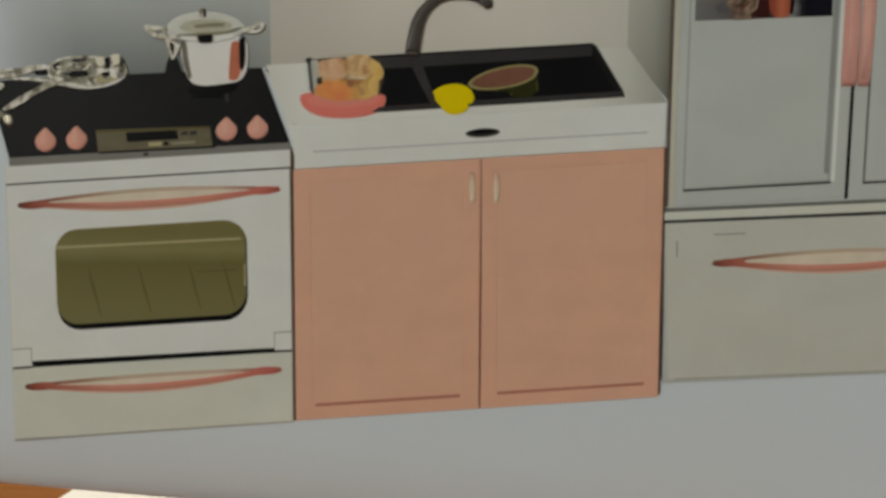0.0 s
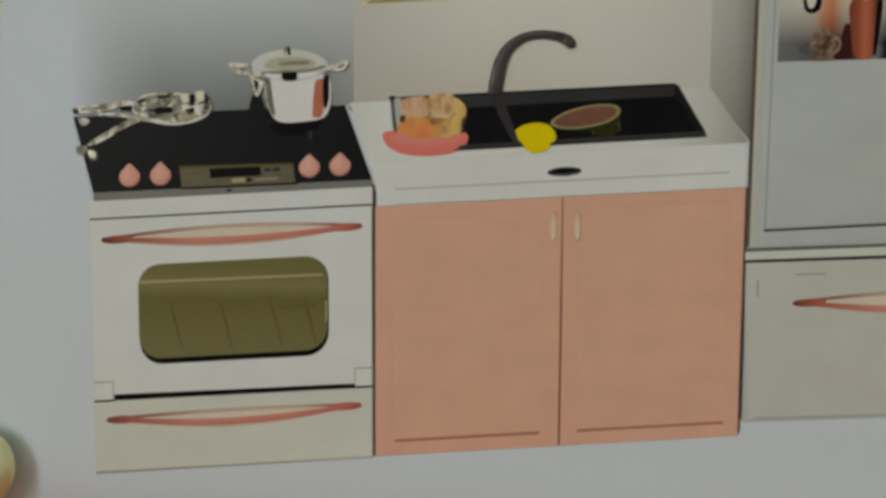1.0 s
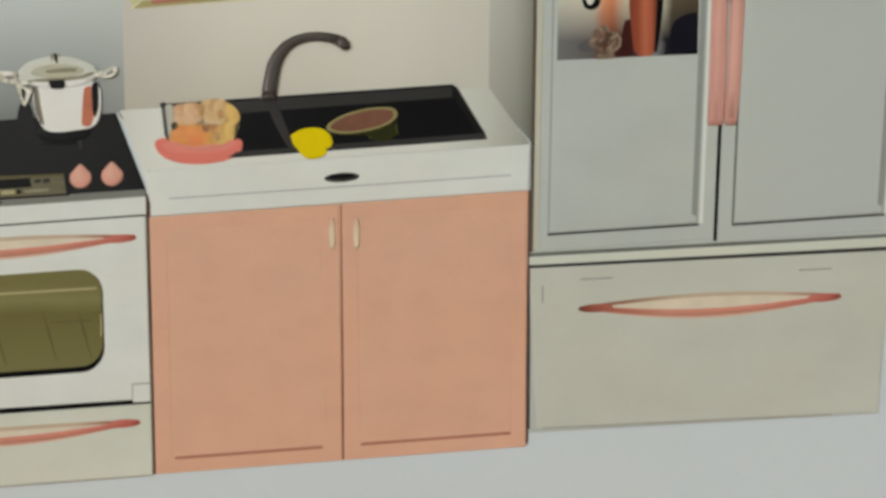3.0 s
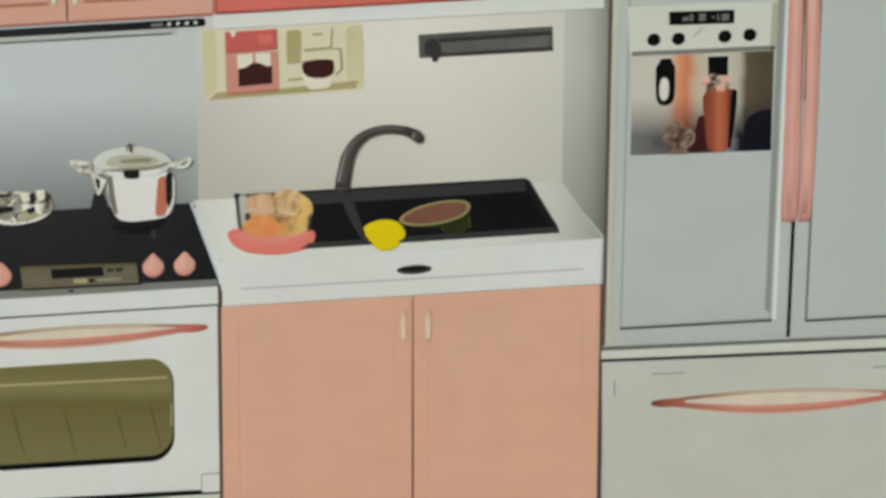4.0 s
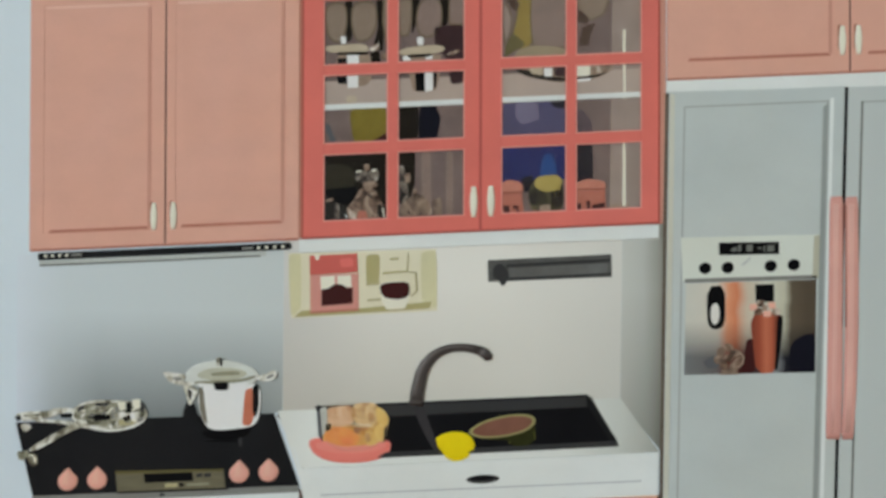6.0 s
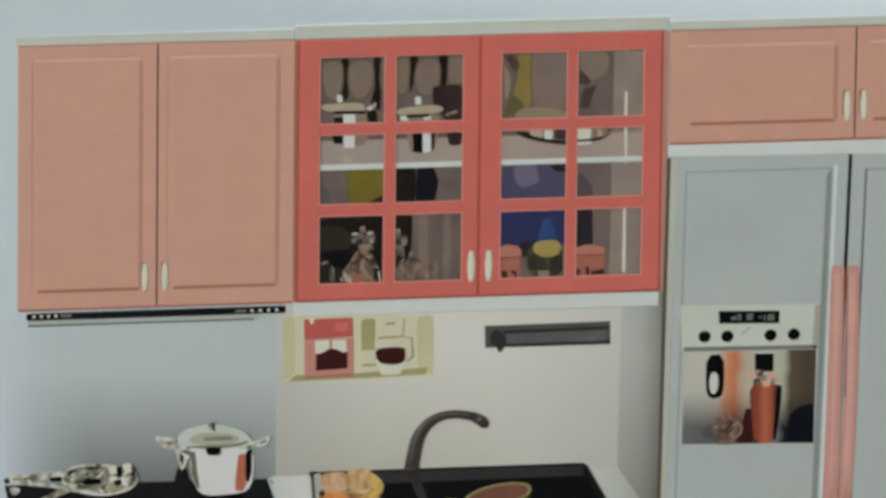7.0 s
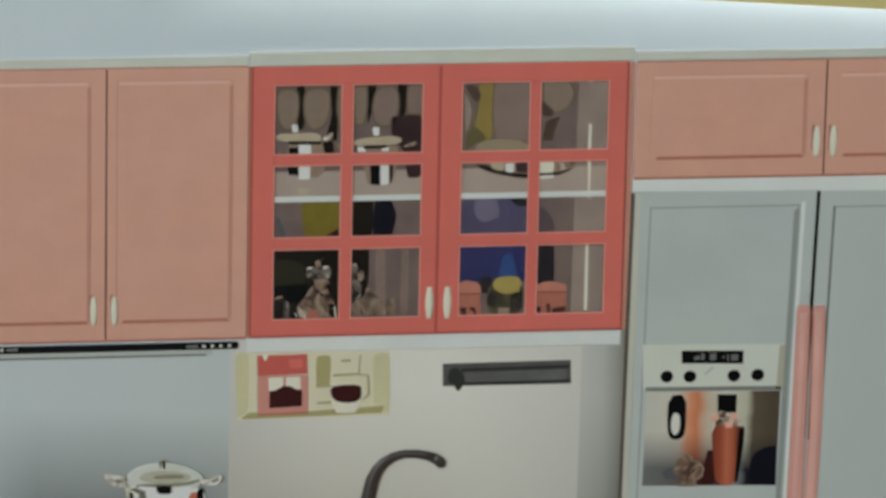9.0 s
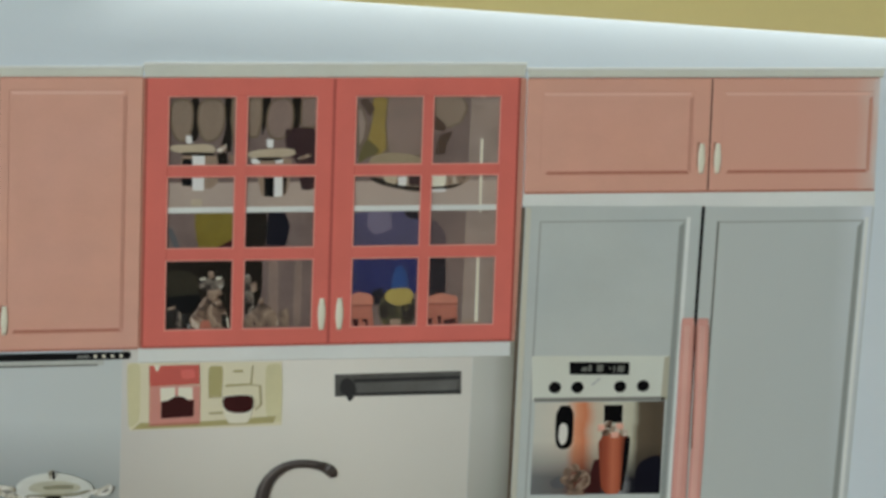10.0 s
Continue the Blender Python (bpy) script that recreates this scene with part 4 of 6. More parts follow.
# bright and dark reflections in the pan, painted as small plates
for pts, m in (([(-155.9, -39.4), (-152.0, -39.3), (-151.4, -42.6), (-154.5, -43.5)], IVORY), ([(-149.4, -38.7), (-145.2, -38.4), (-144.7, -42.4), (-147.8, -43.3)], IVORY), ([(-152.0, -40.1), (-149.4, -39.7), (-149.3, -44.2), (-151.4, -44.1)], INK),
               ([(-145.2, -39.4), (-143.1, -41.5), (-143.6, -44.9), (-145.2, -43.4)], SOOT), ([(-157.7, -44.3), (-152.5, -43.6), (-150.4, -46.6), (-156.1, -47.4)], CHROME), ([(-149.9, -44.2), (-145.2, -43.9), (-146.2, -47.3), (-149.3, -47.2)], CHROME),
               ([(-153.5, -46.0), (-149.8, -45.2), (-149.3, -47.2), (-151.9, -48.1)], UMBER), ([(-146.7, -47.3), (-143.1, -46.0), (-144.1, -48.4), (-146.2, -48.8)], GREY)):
    patch("pan_reflection", pts, 1.8, 2.8, m, pan)
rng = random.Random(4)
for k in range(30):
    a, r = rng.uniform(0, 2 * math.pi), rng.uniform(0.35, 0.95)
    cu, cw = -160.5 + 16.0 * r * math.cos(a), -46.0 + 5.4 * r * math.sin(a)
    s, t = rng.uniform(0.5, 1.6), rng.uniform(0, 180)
    part("pan_reflection", slab(oval(cu, cw, s * 1.5, s * 0.55, 7, t), 1.8, 2.5 + 0.01 * k, 0.08), rng.choice((IVORY, CHROME, GREY, SOOT, PAN_GREY, INK, CHROME)), pan)
spoon = thing("slotted_spoon", -198, -62, 1.3, "chrome slotted serving spoon lying across the pan", "spoon")
part("handle", slab(soft([(-197.2, -58.5), (-188.9, -53.9), (-181.0, -50.3), (-175.3, -47.0), (-170.1, -46.3), (-169.0, -48.3), (-173.2, -50.1), (-179.5, -52.3), (-186.2, -56.0), (-195.1, -59.8)]), 2.2, 3.2, 0.3), CHROME, spoon)
part("end", pillow(soft([(-197.8, -61.0), (-195.2, -60.1), (-192.6, -61.7), (-192.3, -65.2), (-194.6, -66.3), (-196.7, -64.5)]), 1.2, 2.8, 3, 0.5), CHROME_DARK, spoon, smooth=True)
patch("end_light", [(-194.6, -61.1), (-193.0, -62.2), (-193.0, -64.6), (-194.1, -64.1)], 2.6, 3.0, IVORY, spoon)
part("hook", slab(soft([(-202.1, -59.3), (-197.4, -59.0), (-196.3, -61.1), (-199.5, -63.4), (-201.6, -62.3)]), 1.2, 2.4, 0.3), PAN_GREY, spoon)
part("fork", slab(soft([(-200.7, -47.5), (-197.5, -47.1), (-195.4, -48.7), (-197.5, -50.6), (-199.6, -50.5)]), 1.0, 2.0, 0.2), CHROME, spoon)
part("neck", slab(soft([(-171.7, -46.2), (-165.4, -47.5), (-156.5, -46.8), (-155.5, -48.4), (-164.9, -49.5), (-171.1, -48.7)]), 2.2, 3.1, 0.2), PAN_GREY, spoon)

# ---- sink unit ----
worktop = thing("worktop", 8.8, -91, 0, "white worktop with a black inset sink", "worktop")
part("top", slab([(-73.9, -72.2), (88.6, -72.2), (71.6, -47.8), (-82.4, -46.6)], -0.2, 1.4, 0.3), WORKTOP, worktop)
part("front", slab([(-70.6, -91.1), (88.1, -91.3), (88.6, -72.3), (-73.9, -72.3), (-70.6, -81.6)], -0.2, 2.2, 0.6), WHITE, worktop)
part("groove", slab([(-62.5, -84.6), (80.6, -84.9), (80.6, -84.3), (-62.5, -84.0)], 2.1, 2.26, 0.03), surface("pale groove print", (176, 180, 184), vary=0.05), worktop)
part("grip", pillow(oval(10.3, -80.6, 7.4, 1.9, 24), 2.1, 2.9, 4), SOOT, worktop, "dark oval grip", True)
part("grip_hollow", pillow(oval(10.3, -80.2, 5.6, 1.0, 20), 2.7, 3.0, 3), INK, worktop, smooth=True)
rim = part("sink_rim", slab([(-55.5, -69.4), (70.8, -69.0), (69.6, -65.6), (56.6, -45.4), (-65.4, -45.2)], 1.3, 1.75, 0.2), BLACK, worktop, "black sink rim")
part("basin", slab([(-52.5, -67.0), (66.8, -66.4), (56.8, -50.4), (-61.0, -49.6)], 1.7, 1.9, 0.1), BASIN, rim, "deep black basin")
part("back_ledge", slab([(-62.5, -51.4), (56.6, -51.0), (56.4, -46.4), (-64.6, -46.2)], 1.7, 2.2, 0.4), SOOT, rim, "dark grey back ledge")
part("front_lip", slab([(-54.5, -69.2), (70.4, -68.8), (69.4, -66.4), (-53.2, -67.0)], 1.7, 2.1, 0.3), SOOT, rim)
part("corner_lip", slab([(69.6, -66.6), (70.4, -67.4), (58.4, -46.6), (56.6, -45.6)], 1.7, 2.1, 0.2), SOOT, rim)

tap = thing("faucet", -18, -66, 1.7, "dark gunmetal swan-neck kitchen faucet", "faucet")
neck = [(-19.5, -46.3, 3.1), (-19.3, -42.4, 3.1), (-18.3, -37.4, 3.0), (-17.3, -32.9, 2.9), (-15.3, -28.8, 2.6), (-12.2, -25.4, 2.3), (-8.2, -23.1, 2.0),
        (-3.6, -22.0, 1.8), (1.4, -22.0, 1.8), (6.5, -23.0, 1.9), (9.5, -24.1, 2.1)]
part("neck", tube(neck, 2.8, 12, 0.6), GUNMETAL, tap, smooth=True)
part("neck_glint", tube([(u - 0.5, w + 0.4, r * 0.28) for u, w, r in neck[1:-1]], 4.2, 8, 0.5), TAP_GLINT, tap, "lighter sheen along the neck", True)
part("spout", tube([(8.5, -23.6, 2.0), (11.3, -25.2, 2.3), (12.6, -26.7, 2.2), (12.8, -28.3, 1.4)], 2.9, 12, 0.6), GUNMETAL, tap, smooth=True)
part("collar", tube([(-19.8, -46.8, 3.2), (-19.5, -44.3, 3.2)], 2.8, 12, 0.65), GUNMETAL, tap, smooth=True)
part("lever", slab(soft([(-21.1, -46.3), (-16.7, -46.0), (-14.2, -53.8), (-9.1, -66.5), (-11.6, -67.4), (-15.7, -60.0), (-19.3, -52.4)]), 1.9, 2.7, 0.3), LEVER, tap, "dark grey lever")

plate = thing("plate", -49, -71, 1.4, "coral pink plastic plate beside the sink", "plate")
dish_line = soft([(-68.5, -61.2), (-66.7, -59.3), (-59.5, -59.1), (-39.1, -60.0), (-30.9, -61.3), (-29.4, -63.9), (-31.4, -68.3), (-39.1, -70.7), (-49.3, -71.2), (-59.5, -69.8), (-66.2, -66.2)])
part("dish", pillow(dish_line, 1.3, 2.4, 5, 0.5), CORAL, plate, smooth=True)
patch("rim", [(-65.6, -61.8), (-59.5, -60.5), (-39.1, -61.4), (-31.9, -62.7), (-35.0, -65.6), (-44.2, -66.9), (-56.9, -66.1), (-63.6, -64.3)], 2.2, 2.6, CORAL_PALE, plate, "paler inner face of the plate")

bowl = thing("fruit_bowl", -48, -65, 2.6, "clear glass bowl filled with orange fruit on the plate", "bowl")
for pts, hi, m, say in (([(-62.5, -54.8), (-53.6, -54.0), (-41.7, -54.8), (-32.7, -54.0), (-33.3, -61.0), (-35.9, -64.1), (-44.3, -65.2), (-53.8, -64.3), (-60.9, -61.9), (-62.6, -59.0)], 2.7, OCHRE_FRUIT, "amber fruit filling the glass bowl"),
                        ([(-60.6, -46.5), (-54.4, -45.6), (-48.2, -45.5), (-46.9, -53.1), (-51.7, -55.1), (-57.9, -54.7), (-60.3, -52.2)], 2.9, FRUIT_PALE, "pale peach fruit at the top of the glass bowl"),
                        ([(-49.2, -45.5), (-43.4, -44.4), (-37.7, -45.1), (-35.4, -49.2), (-36.9, -54.2), (-40.8, -55.8), (-47.4, -54.4)], 2.9, PEACH, "mottled tan fruit at the top of the bowl"),
                        ([(-38.7, -45.7), (-34.0, -48.1), (-31.4, -52.5), (-33.2, -56.1), (-34.7, -61.8), (-40.0, -65.0), (-44.0, -62.6), (-43.4, -57.0), (-37.9, -54.4), (-36.4, -50.1)], 3.1, LEMON, "yellow fruit against the side of the glass bowl"),
                        ([(-60.8, -55.9), (-56.5, -54.3), (-48.8, -55.5), (-44.6, -57.9), (-44.2, -62.6), (-49.5, -64.3), (-58.5, -62.3), (-61.8, -59.5)], 3.2, ORANGE, "bright orange fruit inside the glass bowl"),
                        ([(-55.6, -59.0), (-50.8, -58.4), (-46.5, -60.6), (-48.0, -63.3), (-53.8, -63.1)], 3.35, ORANGE_RED, "red orange fruit at the bottom of the bowl")):
    f = thing("fruit", sum(p[0] for p in pts) / len(pts), min(p[1] for p in pts), 2.6, say, "fruit", "fruit in the bowl")
    part("flesh", pillow(soft(pts), 2.0, hi, 4, 0.6), m, f, smooth=True)
# shade in the hollows between the fruit, painted as dark plates
for pts, m in (([(-60.7, -53.5), (-58.1, -53.0), (-58.1, -55.8), (-60.3, -56.4)], UMBER), ([(-48.1, -54.9), (-43.8, -55.1), (-45.5, -58.5), (-47.4, -57.5)], FRUIT_DARK), ([(-33.9, -56.3), (-32.2, -54.8), (-33.2, -61.2), (-34.4, -62.8)], UMBER), ([(-43.2, -58.5), (-40.8, -57.7), (-39.9, -61.5), (-41.8, -62.7)], FRUIT_SHADE), ([(-49.1, -46.9), (-47.0, -46.1), (-46.8, -50.7), (-48.8, -52.0)], FRUIT_SHADE), ([(-41.6, -49.7), (-39.2, -48.9), (-38.3, -52.7), (-40.7, -53.5)], FRUIT_SHADE)):
    patch("dark_spot", pts, 3.0, 3.45, m, bowl, "dark hollow between the fruit")
patch("glint", [(-50.2, -52.9), (-46.9, -53.5), (-39.3, -54.5), (-39.8, -55.4), (-46.4, -55.0)], 3.2, 3.6, FRUIT_GLINT, bowl)
patch("glass_wall", [(-63.0, -45.9), (-59.8, -45.7), (-59.5, -53.2), (-61.8, -59.1), (-62.9, -54.3)], 2.8, 3.3, WALL_GREY, bowl, "pale glass wall")
cup = part("cup", slab(soft([(-64.1, -46.3), (-54.4, -43.5), (-41.6, -44.1), (-33.0, -48.2), (-31.2, -53.3), (-33.4, -62.6), (-44.1, -66.1), (-54.8, -65.1), (-62.0, -60.8)]), 3.4, 3.6, 0.1), BOWL_GLASS, bowl, "clear glass cup")
cup.visible_shadow = False
part("side", slab([(-64.6, -45.3), (-63.1, -44.9), (-61.7, -60.8), (-63.5, -58.3)], 3.2, 3.7, 0.1), SHADE, bowl, "grey glass side")
patch("side_glint", [(-65.1, -45.0), (-62.8, -44.6), (-63.0, -47.1), (-64.6, -47.3)], 3.5, 3.8, SOOT, bowl, "dark corner of the glass")

sponge = thing("shell_sponge", -2, -72, 1.7, "bright yellow fan-shaped sponge on the sink edge", "sponge")
fan = soft([(-12.1, -63.1), (-9.1, -60.5), (-4.8, -59.2), (0.3, -59.2), (4.6, -61.1), (6.9, -65.0), (6.1, -67.9), (3.6, -68.3), (4.8, -69.8), (2.1, -71.7), (-2.5, -72.5), (-6.0, -70.8), (-8.6, -67.2)], 1)
part("body", pillow(fan, 1.8, 2.8, 5, 0.5), YELLOW, sponge, smooth=True)
for k in range(4):
    a = radians(38 + 32 * k)
    part("rib", tube([(-1.9, -68.0, 0.3), (-2.2 + 4.6 * math.cos(a), -65.8 + 3.6 * math.sin(a), 0.45), (-2.4 + 7.2 * math.cos(a), -64.8 + 4.6 * math.sin(a), 0.3)], 2.5, 6, 0.4), YELLOW, sponge, smooth=True)

melon = thing("melon_half", 20, -67, 1.9, "cut half melon with green rind in the sink", "melon")
part("rind", pillow(soft([(4.6, -60.4), (13.7, -63.8), (21.7, -63.7), (23.8, -67.2), (33.3, -66.7), (34.1, -57.3), (29.3, -56.5), (16.7, -59.0)]), 1.8, 2.4, 4, 0.4), RIND, melon, "striped green rind", True)
flesh_line = soft([(3.3, -60.3), (5.6, -57.4), (12.1, -54.5), (21.7, -52.7), (30.5, -52.8), (34.3, -55.0), (32.8, -58.7), (26.8, -61.4), (16.7, -62.9), (8.1, -62.5)])
part("rind_edge", slab(flesh_line, 2.0, 2.6, 0.2), RIND_PALE, melon, "pale green rind edge")
part("flesh", pillow(inset(flesh_line, 0.55), 2.3, 2.8, 4, 0.4), MELON, melon, "brownish pink cut face", True)
for k in range(5):
    u = 22 + 2.8 * k
    part("stripe", tube([(u, -62.6 + 0.5 * k, 0.3), (u + 0.4, -65.6 + 0.3 * k, 0.3)], 2.2, 6, 0.4), surface("stripe print", (84, 84, 40), vary=0.2) if k == 0 else bpy.data.materials["stripe print"], melon)

base = thing("sink_cupboard", 8, -198, 0, "salmon pink double-door cupboard under the sink", "cupboard")
part("body", slab([(-71.6, -198.2), (86.8, -198.2), (87.9, -91.4), (-71.3, -91.3)], -0.2, 1.2, 0.4), PINK_LOW, base)
left = panel_door(base, -71.2, -198.0, 8.8, -91.6, -64.0, -192.0, 2.0, -97.0, 2.0, PINK_LOW, 0.28, PANEL_LOW)
right = panel_door(base, 10.0, -198.0, 86.9, -91.6, 16.6, -192.2, 80.6, -97.0, 2.0, PINK_LOW, 0.28, PANEL_LOW)
for a, b, d in ((-62.8, 0.6, left), (17, 80.6, right)):
    part("groove", slab([(a, -192.6), (b, -192.6), (b, -191.4), (a, -191.4)], 1.3, 2.04, 0.05), PINK_DARK, d, "rose line at the foot of the panel")
part("gap", slab([(8.85, -198), (9.6, -198), (10.4, -91.6), (9.5, -91.6)], 1.1, 1.3, 0.05), BROWN_GAP, base, "dark gap between the doors")
pull(left, 5.9, -109.8, -97.0, 2.0, PULL_ROSE, 1.5)
pull(right, 16.2, -110.4, -97.8, 2.0, PULL_ROSE, 1.5)
part("edge", slab([(86.9, -198), (88.0, -196.5), (89.0, -91.4), (87.95, -91.4)], -0.2, 1.0, 0.05), STOVE_EDGE, base, "dark side edge")
part("edge", slab([(-72.6, -198), (-71.65, -198.2), (-71.35, -91.4), (-72.2, -91.4)], -0.2, 1.0, 0.05), STOVE_EDGE, base, "dark side edge")

# ---- wall fittings ----
niche = thing("wall_shelf", -43, -6, 0.3, "butter yellow wall shelf with coffee machines", "shelf")
part("back", slab([(-77.7, 23.4), (-10.9, 22.6), (-10.3, -5.1), (-76.3, -5.6)], 0.2, 0.7, 0.05), BUTTER, niche)
patch("side_panel", [(-77.9, 23.2), (-72.0, 23.4), (-71.9, -2.0), (-76.8, -5.3)], 0.6, 0.9, BUTTER_OLIVE, niche, "olive yellow side of the shelf")
patch("side_panel", [(-18.0, 21.6), (-10.6, 22.0), (-10.3, -4.6), (-17.4, -1.3)], 0.6, 0.9, BUTTER_OLIVE, niche, "olive yellow side of the shelf")
part("edge", slab([(-71.7, 23.2), (-68.1, 23.3), (-68.0, -1.6), (-71.6, -2.2)], 0.6, 1.2, 0.1), BUTTER, niche)
part("ledge", slab([(-75.2, -5.3), (-71.6, -2.5), (-46.0, -2.6), (-12.8, -1.0), (-13.8, -4.0), (-44.4, -4.7)], 0.4, 1.4, 0.2), BUTTER_DARK, niche, "mustard bottom ledge")
patch("wall_board", [(-42.7, 21.4), (-36.1, 21.4), (-36.6, 7.7), (-42.4, 7.4)], 0.6, 1.0, BUTTER_DARK, niche, "mustard board behind the coffee maker")
for pts in ([(-42.4, 8.7), (-36.0, 8.7), (-36.0, 7.6), (-42.4, 7.4)], [(-41.9, 1.3), (-35.8, 1.5), (-35.8, 0.5), (-41.9, 0.3)]):
    part("small_shelf", slab(pts, 0.6, 1.3, 0.1), OLIVE_PALE, niche)
part("small_shelf", slab([(-40.9, 6.8), (-36.8, 6.9), (-36.8, 1.6), (-40.6, 1.5)], 0.6, 1.1, 0.2), BUTTER, niche)
grinder = thing("coffee_grinder", -57, -3, 0.6, "tomato red coffee grinder on the wall shelf", "coffee grinder")
part("body", slab([(-67.7, -3.4), (-45.7, -3.1), (-46.0, 13.1), (-67.8, 13.3)], 0.5, 1.5, 0.3), GRINDER, grinder)
part("top", slab([(-67.8, 13.3), (-46.2, 13.7), (-46.5, 22.1), (-68.1, 22.0)], 1.4, 1.9, 0.3), TOMATO, grinder, "tomato red top")
patch("gloss", [(-54.7, 20.1), (-48.6, 20.4), (-48.0, 16.3), (-53.7, 16.0)], 1.8, 1.96, RED_GLOSS, grinder, "paler gloss on the red top")
part("window", slab([(-62.9, 6.5), (-56.5, 6.7), (-56.7, 12.6), (-63.2, 12.4)], 1.4, 1.65, 0.1), IVORY, grinder, "pale window")
part("window", slab([(-55.4, 7.0), (-49.0, 7.2), (-49.3, 12.5), (-55.5, 12.5)], 1.4, 1.65, 0.1), IVORY, grinder, "pale window")
part("ground_coffee", slab([(-62.6, -0.8), (-48.5, -0.2), (-48.5, 6.9), (-50.8, 6.8), (-53.4, 8.4), (-56.5, 8.8), (-59.8, 6.9), (-62.6, 6.5)], 1.6, 1.8, 0.05), MAROON, grinder, "dark coffee grounds")
part("foot", slab([(-67.7, -3.1), (-45.7, -2.6), (-45.7, -3.6), (-67.7, -4.1)], 1.2, 1.75, 0.1), PINK_DARK, grinder)
part("tag", slab([(-66.0, 22.1), (-63.2, 22.3), (-64.2, 19.8), (-65.0, 19.8)], 1.8, 2.0, 0.05), IVORY, grinder)
maker = thing("coffee_maker", -30, -4, 0.6, "butter yellow coffee maker with glass jug", "coffee maker")
part("tank", slab([(-34.8, 12.9), (-24.3, 13.2), (-23.6, 21.6), (-35.8, 21.6)], 0.5, 1.7, 0.3), BUTTER, maker)
part("tank_line", slab([(-35.0, 12.2), (-24.0, 12.7), (-24.0, 13.5), (-35.0, 13.2)], 1.6, 1.78, 0.05), BUTTER_DARK, maker)
part("tank_mark", slab([(-31.7, 19.4), (-27.6, 19.5), (-27.6, 18.4), (-31.7, 18.4)], 1.6, 1.78, 0.05), BUTTER_DARK, maker)
part("column", tube([(-23.6, 21.1, 0.5), (-24.1, 12.9, 0.5), (-20.0, 12.3, 0.5), (-19.5, 4.1, 0.5), (-22.0, 2.0, 0.4)], 1.3, 6, 0.5), OLIVE_PALE, maker, smooth=True)
jug = part("jug", pillow(soft([(-36.5, 8.7), (-23.0, 8.6), (-22.7, 1.5), (-24.5, -4.0), (-33.7, -4.1), (-35.7, 1.5)]), 0.7, 2.0, 4, 0.4), IVORY, maker, "pale glass jug", True)
part("coffee", slab(soft([(-36.5, 7.7), (-31.7, 8.5), (-23.5, 8.4), (-22.7, 6.0), (-23.2, 1.5), (-29.1, 0.5), (-35.2, 2.0)], 1), 1.6, 2.35, 0.2), MAROON, jug, "dark coffee in the jug")

rail = thing("towel_rail", 40, 6.5, 0.3, "dark grey wall rail above the sink", "rail")
part("plate", slab([(12.5, 6.8), (67.7, 6.6), (67.4, 16.8), (12.2, 16.5)], 0.2, 1.1, 0.3), RAIL_GREY, rail)
part("slot", slab([(21.6, 8.2), (65.4, 8.3), (65.4, 12.8), (21.6, 12.7)], 1.0, 1.2, 0.1), RAIL_PALE, rail, "lighter grey slot")
part("bar", slab([(20.6, 14.3), (66.9, 14.8), (66.9, 13.3), (20.6, 12.8)], 1.0, 1.5, 0.2), SOOT, rail)
part("bar", slab([(20.6, 6.9), (67.4, 7.2), (67.4, 8.4), (20.6, 8.2)], 1.0, 1.4, 0.2), SOOT, rail)
part("peg", pillow(soft([(14.5, 13.0), (17.6, 15.4), (20.8, 12.8), (22.4, 9.1), (20.9, 6.7), (19.9, 4.7), (18.1, 4.8), (17.6, 7.3), (14.5, 8.5)]), 1.0, 1.6, 4, 0.5), SOOT, rail, "dark peg", True)

# ---- refrigerator ----
fridge = thing("refrigerator", 165, -192, 0, "pale grey double-door refrigerator with rose handles", "refrigerator")


def mid(w):
    return 165.3 + (w + 118) * 0.0262


def far(w):
    return 237.6 + (w + 123) * 0.039


def fquad(a, w0, b, w1):
    """A quad on the refrigerator: a and b give its sides at a height."""
    return [(a(w0), w0), (b(w0), w0), (b(w1), w1), (a(w1), w1)]


def near(w):
    return 90.2 + (w + 118) * 0.0085


part("body", slab([(88.6, -192.5), (far(-194), -195.5), (far(90), 88), (93.0, 90.5), (91.4, 60), (89.2, -118)], -0.2, 1.1, 0.3), STEEL_DOOR, fridge)
part("top_panel", slab([(91.6, 89.5), (far(92), 87.2), (246, 94.6), (91.6, 94.9)], -0.2, 1.4, 0.4), WHITE, fridge, "white strip above the doors")
part("edge", slab([(88.5, -117), (89.9, -117), (92.8, 89), (91.2, 89)], -0.2, 1.25, 0.05), DOOR_EDGE, fridge, "brown grey edge")
part("edge_strip", slab([(90.1, -116.6), (92.3, -116.6), (95.6, 88), (93.2, 89)], 1.0, 1.9, 0.4), EDGE_BEIGE, fridge)
ld = part("door", slab(fquad(lambda w: near(w) + 3.2, -117.0, lambda w: mid(w) - 0.8, 88.8), 1.0, 1.9, 0.4), STEEL_DOOR, fridge)
rd = part("door", slab(fquad(lambda w: mid(w) + 0.8, -118.6, lambda w: far(w) - 0.6, 87.8), 1.0, 1.9, 0.4), FADE_DOOR, fridge)
part("gap", slab(fquad(lambda w: mid(w) - 0.75, -118, lambda w: mid(w) + 0.75, 88.6), 0.9, 1.15, 0.05), INK, fridge, "dark gap between the doors")
